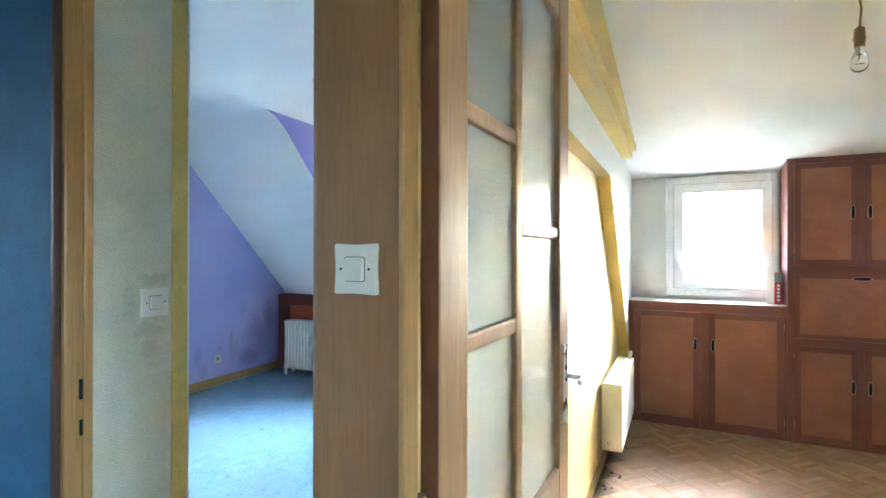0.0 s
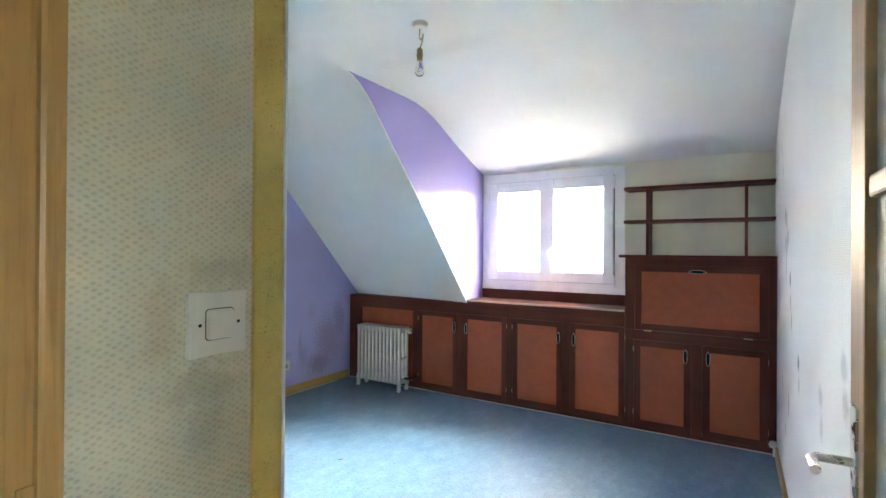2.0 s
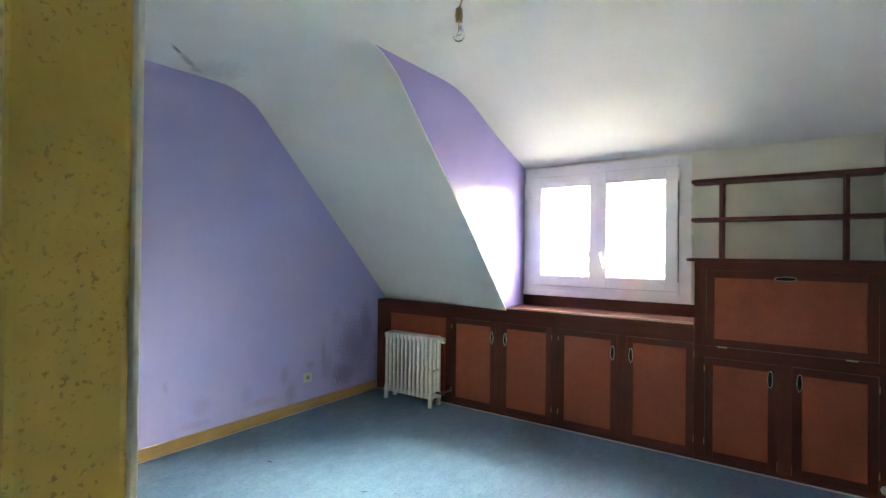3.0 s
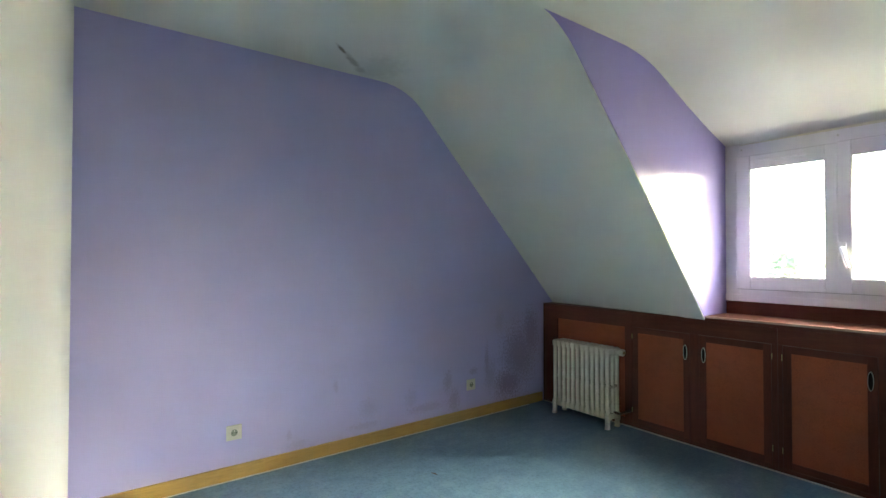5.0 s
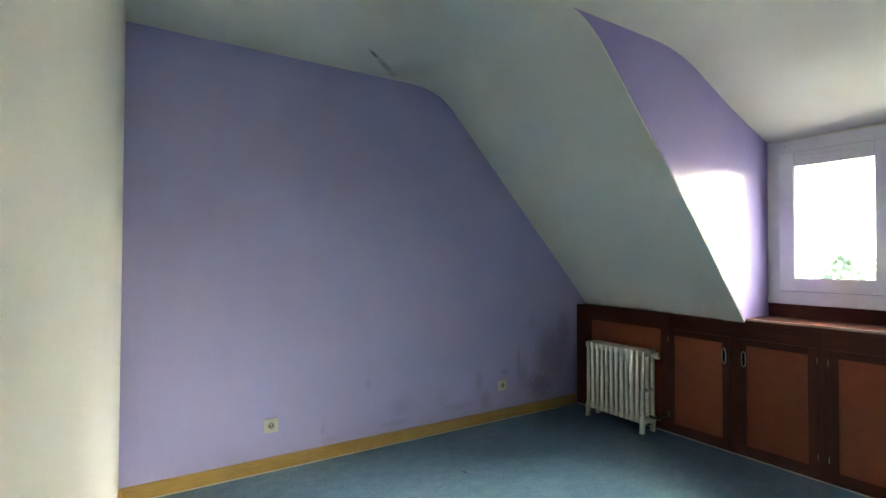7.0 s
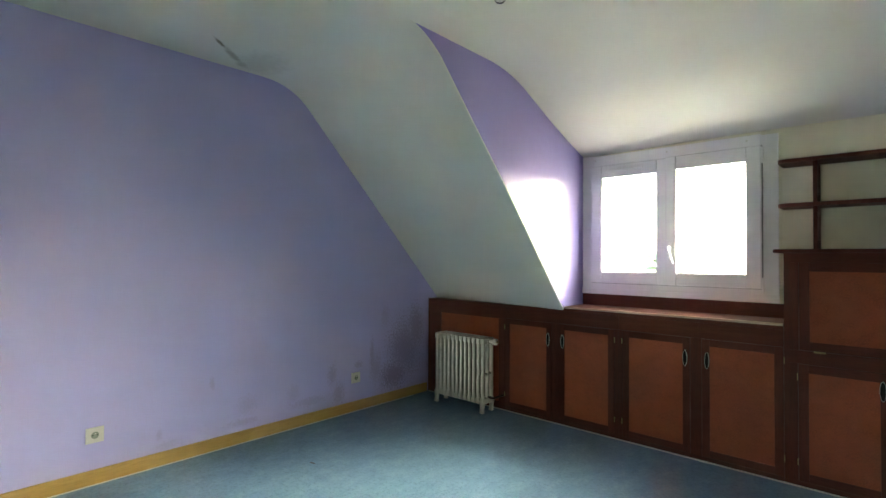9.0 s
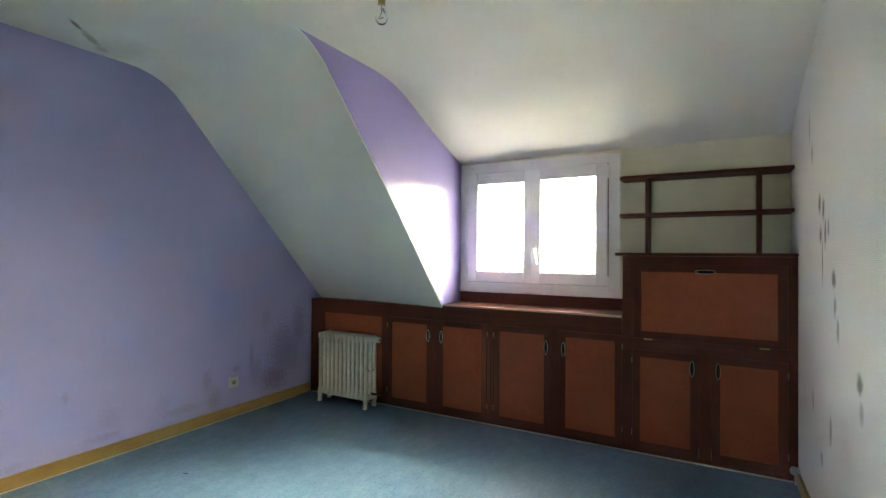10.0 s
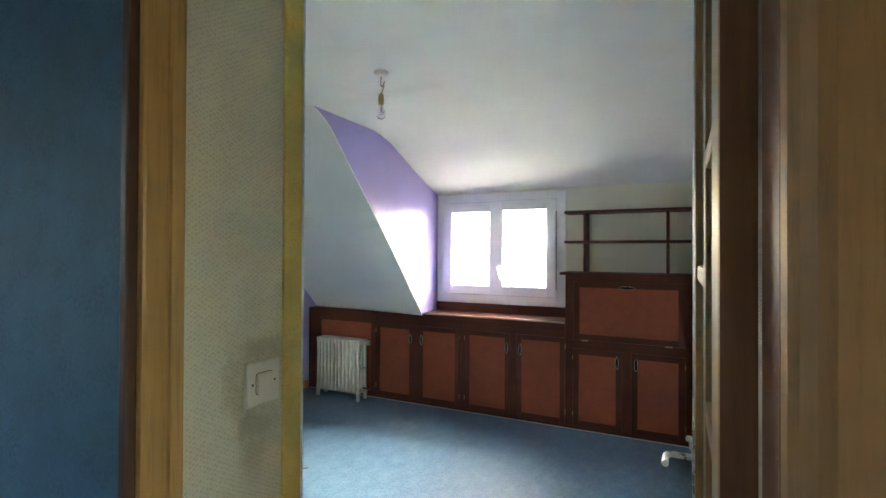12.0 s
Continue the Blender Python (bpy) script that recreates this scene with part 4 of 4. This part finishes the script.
# ---- doors
def glazed_door(name, hinge, turn, label, low, high, xm, lever):
    """Half glazed leaf in its own axes: hinge at the origin, width along x."""
    W, T, Hh = 0.755, 0.031, 2.06
    d = tagged(new(name), label, "door", kind="structure")
    d.location, d.rotation_euler = hinge, (0, 0, radians(turn))
    kw = {"local": True}
    y0, y1 = -T / 2, T / 2
    part("hinge_stile", boxed(0.0, 0.096, y0, y1, 0.008, Hh, bevel=0.004), DOOR_WOOD, d, **kw)
    part("lock_stile", boxed(W - 0.096, W, y0, y1, 0.008, Hh, bevel=0.004), DOOR_WOOD, d, **kw)
    part("bottom_rail", boxed(0.096, W - 0.096, y0 + 0.001, y1 - 0.001, 0.008, 0.20, bevel=0.003), DOOR_WOOD, d, **kw)
    part("panel", boxed(0.085, W - 0.085, y0 + 0.01, y1 - 0.01, 0.19, 0.67), DOOR_WOOD, d, **kw)
    part("middle_rail", boxed(0.096, W - 0.096, y0 + 0.001, y1 - 0.001, 0.66, 0.78, bevel=0.003), DOOR_WOOD, d, **kw)
    part("top_rail", boxed(0.096, W - 0.096, y0 + 0.001, y1 - 0.001, 1.955, Hh, bevel=0.003), DOOR_WOOD, d, **kw)
    part("glazing_bar", boxed(xm - 0.02, xm + 0.02, y0 + 0.004, y1 - 0.004, 0.78, 1.955, bevel=0.006), DOOR_WOOD, d, **kw)
    for a, b, z in ((0.096, xm - 0.02, low), (0.096, xm - 0.02, high), (xm + 0.02, W - 0.096, 1.392)):
        part("glazing_bar", boxed(a, b, y0 + 0.004, y1 - 0.004, z - 0.016, z + 0.016, bevel=0.006), DOOR_WOOD, d, **kw)
    for a, b, zs in ((0.096, xm - 0.02, (0.78, low - 0.016, low + 0.016, high - 0.016, high + 0.016, 1.955)), (xm + 0.02, W - 0.096, (0.78, 1.376, 1.408, 1.955))):
        for z0, z1 in zip(zs[::2], zs[1::2]):
            pane = part("pane", boxed(a - 0.006, b + 0.006, -0.003, 0.003, z0 - 0.006, z1 + 0.006), RIPPLED, d, "rippled obscure glass pane", **kw)
            pane.visible_shadow = False
    for s in (-1, 1):
        y = s * T / 2
        plate = part("handle", boxed(W - 0.065, W - 0.03, min(y, y + s * 0.004), max(y, y + s * 0.004), lever - 0.13, lever + 0.085, bevel=0.0015), CHROME, d, "chrome lever handle on a long plate", **kw)
        x = W - 0.047
        part("lever", tube(bmesh.new(), [(x, y, lever), (x, y + s * 0.045, lever), (x - 0.004, y + s * 0.052, lever), (x - 0.020, y + s * 0.056, lever + 0.002), (x - 0.050, y + s * 0.057, lever + 0.006), (x - 0.076, y + s * 0.057, lever + 0.006)], 0.0070, 12), CHROME, plate, smooth=True, **kw)
    part("hinge_edge", boxed(-0.002, 0.0005, y0 + 0.001, y1 - 0.001, 0.01, Hh - 0.002), RED_EDGE, d, "red brown hinge edge", **kw)
    part("lock_case", boxed(W - 0.0005, W + 0.0015, -0.011, 0.011, 0.82, 1.02), STEEL, d, "steel lock edge", **kw)
    for z in (0.25, 0.95, 1.8):
        part("hinge", lathe(bmesh.new(), [(0.007, z - 0.05), (0.007, z + 0.05)], (-0.012, y1 - 0.008, 0), "z", 12), STEEL, d, "rusty steel hinge", smooth=True, **kw)
    return d


def door_turn(a, b):
    return math.degrees(math.atan2(b[1] - a[1], b[0] - a[0]))


glazed_door("door_1", (3.645, -3.57, 0), door_turn((3.645, -3.57), (3.6375, -2.815)), "half glazed beech door with rippled panes, standing open", 1.195, 1.575, 0.355, 0.985)
glazed_door("door_2", (3.850, -3.65, 0), door_turn((3.850, -3.65), (3.880, -2.90)), "half glazed beech door with rippled panes, standing open", 1.195, 1.575, 0.355, 1.01)


# ---- switches and sockets
def switch(name, at, turn, label):
    s = thing(name, at, label, "light switch", turn=turn)
    bm = bmesh.new()
    h, n, r = 0.0360, 8, 0.0035
    ring = []
    # rounded corners, sides a little hollow
    for q in range(4):
        c, k = math.cos(radians(90 * q)), math.sin(radians(90 * q))
        side = [(h - 0.0014 * math.sin(math.pi * i / n), (r - h) + 2 * (h - r) * i / n) for i in range(n + 1)]
        side += [(h - r + r * math.cos(radians(a)), h - r + r * math.sin(radians(a))) for a in (22.5, 45, 67.5)]
        ring += [(c * u - k * v, k * u + c * v) for u, v in side]
    prism(bm, ring, "y", -0.0075, 0.0)
    front = [e for e in bm.edges if all(v.co.y < -0.0070 for v in e.verts)]
    bmesh.ops.bevel(bm, geom=front, offset=0.0016, segments=2, affect="EDGES")
    part("plate", bm, PLASTIC, s, local=True)
    def soft_square(half, r):
        out = []
        for q, (cx, cz) in enumerate(((half - r, half - r), (r - half, half - r), (r - half, r - half), (half - r, r - half))):
            out += [(cx + r * math.cos(radians(90 * q + 22.5 * i)), cz + r * math.sin(radians(90 * q + 22.5 * i))) for i in range(5)]
        return out
    # brown piece painted as the shade in the gap, the plate has no hole
    part("rocker_gap", prism(bmesh.new(), soft_square(0.0178, 0.0045), "y", -0.0080, -0.004), GAP, s, "dark piece painted as the shaded gap round the rocker", local=True)
    bm = prism(bmesh.new(), soft_square(0.0166, 0.004), "y", -0.0120, -0.004)
    for v in bm.verts:
        if v.co.y < -0.010:
            v.co.y += 0.07 * v.co.z
    front = [e for e in bm.edges if all(v.co.y < -0.0095 for v in e.verts)]
    bmesh.ops.bevel(bm, geom=front, offset=0.0016, segments=3, affect="EDGES")
    part("rocker", bm, PLASTIC, s, local=True)
    for x in (-0.0238, 0.0238):
        part("screw", lathe(bmesh.new(), [(0.0020, -0.0081), (0.0020, -0.005)], (x, 0, 0), "y", 10), BLACK, s, local=True)
    return s


switch("light_switch", (3.760, -3.7005, 1.320), 0, "square ivory rocker switch on the varnished board")
switch("light_switch", (2.9645, -3.469, 1.214), 90, "square ivory rocker switch on embossed paper")


def socket(at):
    s = thing("power_socket", at, "square grey white power socket low on the lilac wall", "socket", "sockets on the lilac wall", turn=90)
    part("plate", boxed(-0.041, 0.041, -0.010, 0.0, -0.041, 0.041, bevel=0.003), SOCKET_WHITE, s, local=True)
    part("ring", lathe(bmesh.new(), [(0.024, -0.008), (0.024, -0.0125), (0.019, -0.0125), (0.018, -0.006)], (0, 0, 0), "y", 24), SOCKET_WHITE, s, smooth=True, local=True)
    part("well", lathe(bmesh.new(), [(0.019, -0.0108), (0.019, -0.009)], (0, 0, 0), "y", 24), GREY_CARD, s, "dark socket well", local=True)
    for x in (-0.0095, 0.0095):
        part("pin_hole", lathe(bmesh.new(), [(0.003, -0.0115), (0.003, -0.009)], (x, 0, 0), "y", 10), BLACK, s, local=True)
    part("earth_pin", lathe(bmesh.new(), [(0.0025, -0.018), (0.0025, -0.009)], (0, 0, 0.0105), "y", 10), CHROME, s, local=True)


socket((0.0005, -0.83, 0.262))
socket((0.0005, -2.565, 0.262))

# ---- bedroom radiator
rad = thing("cast_iron_radiator", (0.50, -0.13, 0.0), "cream painted cast iron column radiator on feet", "radiator")
N, X0, PITCH = 12, 0.294, 0.0443


def column(x, feet):
    bm = bmesh.new()
    z0, z1, w = 0.066, 0.59, 0.0192
    for y in (-0.185, -0.130, -0.075):
        pts = [(x, y, z0 + 0.02 + (z1 - z0 - 0.05) * i / 4) for i in range(5)]
        tube(bm, pts, w * 0.80, 12)
    for z, s in ((z1 - 0.03, 1), (z0 + 0.025, -1)):
        box(bm, x - w, x + w, -0.203, -0.057, z - 0.025, z + 0.025, bevel=0.0155)
    for z in (0.30,):
        box(bm, x - 0.010, x + 0.010, -0.185, -0.075, z - 0.010, z + 0.010, bevel=0.004)
    tube(bm, [(x - PITCH / 2, -0.13, z1 - 0.03), (x + PITCH / 2, -0.13, z1 - 0.03)], 0.022, 10)
    tube(bm, [(x - PITCH / 2, -0.13, z0 + 0.03), (x + PITCH / 2, -0.13, z0 + 0.03)], 0.022, 10)
    if feet:
        for y in (-0.19, -0.07):
            prism(bm, [(y - 0.017, 0.0), (y + 0.010, 0.0), (y + 0.006, 0.03), (y + 0.022, 0.10), (y - 0.014, 0.10), (y - 0.011, 0.03)], "x", x - 0.015, x + 0.015)
    return bm


for i in range(N):
    part("column", column(X0 + PITCH * i, i in (0, N - 1)), RADIATOR, rad, smooth=True)
vx = X0 + PITCH * (N - 1) + 0.03
valve = part("valve", lathe(bmesh.new(), [(0.014, 0.0), (0.014, 0.03), (0.024, 0.034), (0.026, 0.06), (0.02, 0.066)], (vx, -0.13, 0.56), "x", 16), RADIATOR, rad, "cream painted radiator valve", smooth=True)
part("valve_hub", lathe(bmesh.new(), [(0.012, 0.066), (0.006, 0.078)], (vx, -0.13, 0.56), "x", 12), BRASS, valve)
part("pipe", tube(bmesh.new(), [(vx - 0.02, -0.13, 0.115), (vx + 0.02, -0.13, 0.115), (vx + 0.032, -0.12, 0.115), (vx + 0.036, -0.02, 0.115), (vx + 0.036, 0.0, 0.115)], 0.009, 10), BOARD_DARK, rad, "thin feed pipe", smooth=True)

# ---- second room's panel radiator
pr = thing("panel_radiator", (3.80, -0.8, 0.15), "cream steel panel radiator hung on the yellow wall", "radiator")
part("front_panel", boxed(3.855, 3.873, -1.20, -0.40, 0.16, 0.55, bevel=0.006), RADIATOR, pr)
part("back_panel", boxed(3.757, 3.775, -1.20, -0.40, 0.16, 0.55, bevel=0.006), RADIATOR, pr)
part("end_cover", boxed(3.756, 3.872, -1.212, -1.2005, 0.155, 0.555, bevel=0.003), RADIATOR, pr)
part("end_cover", boxed(3.756, 3.872, -0.3995, -0.388, 0.155, 0.555, bevel=0.003), RADIATOR, pr)
part("top_grille", boxed(3.7755, 3.811, -1.20, -0.40, 0.536, 0.548), RADIATOR, pr)
part("top_grille", boxed(3.815, 3.8545, -1.20, -0.40, 0.536, 0.548), RADIATOR, pr)
for z in (0.50, 0.205):
    part("plug", lathe(bmesh.new(), [(0.013, -0.016), (0.013, -0.002), (0.008, 0.002)], (3.80, -1.212, z), "y", 14), CHROME, pr, "chrome radiator plug", smooth=True)
part("valve", lathe(bmesh.new(), [(0.010, 0.0), (0.010, 0.03), (0.015, 0.034), (0.015, 0.06)], (3.85, -0.43, 0.55), "z", 14), WHITE_CARD, pr, "small white valve cap", smooth=True)
part("bracket", boxed(3.7355, 3.7565, -0.9, -0.86, 0.2, 0.5), STEEL, pr)

# ---- hanging bulbs
def pendant(at, drop, base):
    x, y, z = at
    p = thing("pendant_bulb", at, "bare clear bulb hanging on a twisted flex", "ceiling lamp")
    if base:
        part("ceiling_rose", lathe(bmesh.new(), [(0.012, -0.026), (0.034, -0.020), (0.042, -0.006), (0.042, 0.0)], at, "z", 24), PLASTIC, p, smooth=True)
        wire = [(x, y, z - 0.02), (x - 0.004, y, z - 0.07), (x + 0.006, y, z - 0.085), (x + 0.018, y, z - 0.07), (x + 0.02, y, z - 0.055), (x + 0.016, y, z - 0.09), (x + 0.002, y, z - drop)]
    else:
        wire = [(x, y, z), (x + 0.006, y, z - drop * 0.25), (x - 0.003, y, z - drop * 0.5), (x + 0.005, y, z - drop * 0.75), (x, y, z - drop)]
    fine = []
    for a, b in zip(wire, wire[1:]):
        fine += [tuple(u + (v - u) * k / 4 for u, v in zip(a, b)) for k in range(4)]
    part("flex", tube(bmesh.new(), fine + [wire[-1]], 0.0032, 8), BRASS, p, "twisted brown flex", smooth=True)
    h = z - drop
    part("socket", lathe(bmesh.new(), [(0.006, 0.004), (0.014, -0.004), (0.0155, -0.03), (0.017, -0.032), (0.017, -0.04), (0.0145, -0.042), (0.0145, -0.062)], (x, y, h), "z", 18), BRASS, p, "brass bayonet socket", smooth=True)
    bulb = part("bulb", lathe(bmesh.new(), [(0.012, -0.06), (0.013, -0.072), (0.019, -0.090), (0.0245, -0.108), (0.0235, -0.124), (0.015, -0.137), (0.004, -0.141)], (x, y, h), "z", 24), CLEAR, p, "clear glass bulb", smooth=True)
    bulb.visible_shadow = False
    part("filament", tube(bmesh.new(), [(x, y, h - 0.06), (x, y, h - 0.10), (x - 0.008, y, h - 0.115), (x + 0.008, y, h - 0.115)], 0.0015, 6), STEEL, p, smooth=True)


pendant((2.077, -1.772, 2.446), 0.125, True)
pendant((4.69, -2.3, 2.30), 0.243, False)

# ---- small things
st = thing("pipe_stub", (3.63, -0.03, 0.0), "small white plastered pipe stub beside the cabinet", "pipe")
part("pipe", tube(bmesh.new(), [(3.645, -0.035, 0.0), (3.645, -0.035, 0.07), (3.64, -0.045, 0.085)], 0.010, 10), WHITE_CARD, st, smooth=True)
part("plaster", lathe(bmesh.new(), [(0.02, 0.06), (0.026, 0.075), (0.018, 0.095), (0.006, 0.10)], (3.637, -0.042, 0.0), "z", 9), WHITE_PLASTER, st)
rng = random.Random(4)
for x, y, s in ((1.35, -1.55, 0.018), (0.62, -1.62, 0.022), (1.15, -2.05, 0.010), (2.35, -1.9, 0.009), (1.75, -2.2, 0.008), (2.75, -1.3, 0.007)):
    bm = bmesh.new()
    a = rng.uniform(0, 3.1)
    c, q = math.cos(a) * s, math.sin(a) * s
    prism(bm, [(x - c, y - q), (x - q * 0.2, y + c * 0.3), (x + c, y + q), (x + q * 0.3, y - c * 0.2)], "z", 0.0, 0.0025)
    tagged(mesh_object("paint_flake", bm, BOARD_DARK), "small brown flake lying on the vinyl floor", "debris", "flakes on the floor")
for i in range(7):
    x, y, s = 3.765 + rng.uniform(0, 0.10), -1.45 + rng.uniform(0, 0.30), rng.uniform(0.004, 0.012)
    bm = bmesh.new()
    prism(bm, [(x + s * rng.uniform(0.6, 1.2) * math.cos(t), y + s * rng.uniform(0.6, 1.2) * math.sin(t)) for t in (0, 1.2, 2.3, 3.5, 4.8)], "z", 0.004, 0.009)
    tagged(mesh_object("dirt_crumb", bm, BLACK), "dark crumb of dirt on the parquet below the radiator", "debris", "dirt below the radiator")

# ---- outside: ground, trees, a low roof
bm = bmesh.new()
box(bm, -2500, 2500, 2, 4500, -7.2, -7.0)
structure("ground", bm, GRASS, "pale green meadow below the house", "ground")
tree_rng = random.Random(7)


def tree(at, height, spread):
    x, y, z = at
    t = thing("tree", at, "green broadleaf tree far beyond the window", "tree", "trees beyond the window")
    bm = bmesh.new()
    tube(bm, [(x, y, z), (x + 0.1, y, z + height * 0.3), (x - 0.1, y, z + height * 0.75)], 0.22, 8)
    for k in range(5):
        a = k * 1.3
        tube(bm, [(x, y, z + height * 0.35), (x + spread * 0.4 * math.cos(a), y + spread * 0.4 * math.sin(a), z + height * (0.55 + 0.06 * k))], 0.09, 6)
    part("trunk", bm, BARK, t)
    bm = bmesh.new()
    for _ in range(900):
        u, v, w = tree_rng.gauss(0, 0.42), tree_rng.gauss(0, 0.42), tree_rng.uniform(-1, 1)
        k = math.sqrt(max(0.05, 1 - w * w))
        c = Vector((x + spread * u * k, y + spread * v * k, z + height * (0.68 + 0.32 * w)))
        s = tree_rng.uniform(0.16, 0.42)
        d1 = Vector((tree_rng.uniform(-1, 1), tree_rng.uniform(-1, 1), tree_rng.uniform(-1, 1))).normalized() * s
        d2 = d1.cross(Vector((tree_rng.uniform(-1, 1), tree_rng.uniform(-1, 1), 1))).normalized() * s
        q = [bm.verts.new(c + p) for p in (d1, d2, -d1, -d2)]
        bm.faces.new(q)
    part("crown", bm, LEAF, t)


tree((-16.0, 54.5, -7.0), 9.0, 3.9)
tree((4.5, 80.0, -7.0), 6.0, 3.4)
hs = thing("house", (-9.0, 33.0, -7.0), "low pale roofed house below the window", "house")
part("wall", boxed(-13, -5, 31, 36, -7.0, -2.2), WHITE_PLASTER, hs)
bm = bmesh.new()
prism(bm, [(30.6, -2.2), (36.4, -2.2), (33.5, -0.2)], "x", -13.4, -4.6)
part("roof", bm, ROOF, hs, "pale grey roof")

# ---- parquet: diagonal squares of five oak fingers
floor2 = structure("floor_second_room", boxed(3.74, 6.7, -3.66, 0.25, -0.1, 0.0), GROUT, "oak finger parquet laid in diagonal squares", "floor")
SQ, FING = 0.165, 5
gap = 0.0012
fw = SQ / FING
bm = bmesh.new()
box(bm, -SQ / 2 + gap, SQ / 2 - gap, -fw / 2 + gap / 2, fw / 2 - gap / 2, 0.0, 0.004)
finger_mesh = bpy.data.meshes.new("finger")
bm.to_mesh(finger_mesh)
bm.free()
finger_mesh.materials.append(OAK)
near, far = [], []
c45 = math.cos(radians(45))
for i in range(-30, 31):
    for j in range(-30, 31):
        for k in range(FING):
            off = (k - (FING - 1) / 2) * fw
            a, b = i * SQ, j * SQ
            a, b, turn = (a, b + off, 45) if (i + j) % 2 == 0 else (a + off, b, 135)
            x, y = 4.65 + c45 * (a - b), -1.2 + c45 * (a + b)
            if not (3.80 < x < 6.5 and -3.55 < y < -0.04):
                continue
            (near if 3.80 < x < 5.0 and -1.75 < y < -0.6 else far).append((x, y, turn))
for x, y, turn in near[300:]:
    far.append((x, y, turn))
for x, y, turn in near[:300]:
    f = new("parquet_finger", finger_mesh)
    f.parent = floor2
    f.location, f.rotation_euler = (x, y, 0.0), (0, 0, radians(turn))
verts, faces = [], []
for x, y, turn in far:
    a = radians(turn)
    ux, uy = math.cos(a) * (SQ / 2 - gap), math.sin(a) * (SQ / 2 - gap)
    vx_, vy_ = -math.sin(a) * (fw / 2 - gap / 2), math.cos(a) * (fw / 2 - gap / 2)
    n0 = len(verts)
    for z in (0.0, 0.004):
        for s, r in ((-1, -1), (1, -1), (1, 1), (-1, 1)):
            verts.append((x + s * ux + r * vx_, y + s * uy + r * vy_, z))
    faces += [(n0 + 4, n0 + 5, n0 + 6, n0 + 7), (n0, n0 + 1, n0 + 5, n0 + 4), (n0 + 1, n0 + 2, n0 + 6, n0 + 5), (n0 + 2, n0 + 3, n0 + 7, n0 + 6), (n0 + 3, n0, n0 + 4, n0 + 7)]
me = bpy.data.meshes.new("parquet_rest")
me.from_pydata(verts, [], faces)
me.materials.append(OAK)
rest = tagged(new("parquet_rest", me), "oak parquet fingers in the outer part of the floor", kind="stuff")
rest.parent = floor2
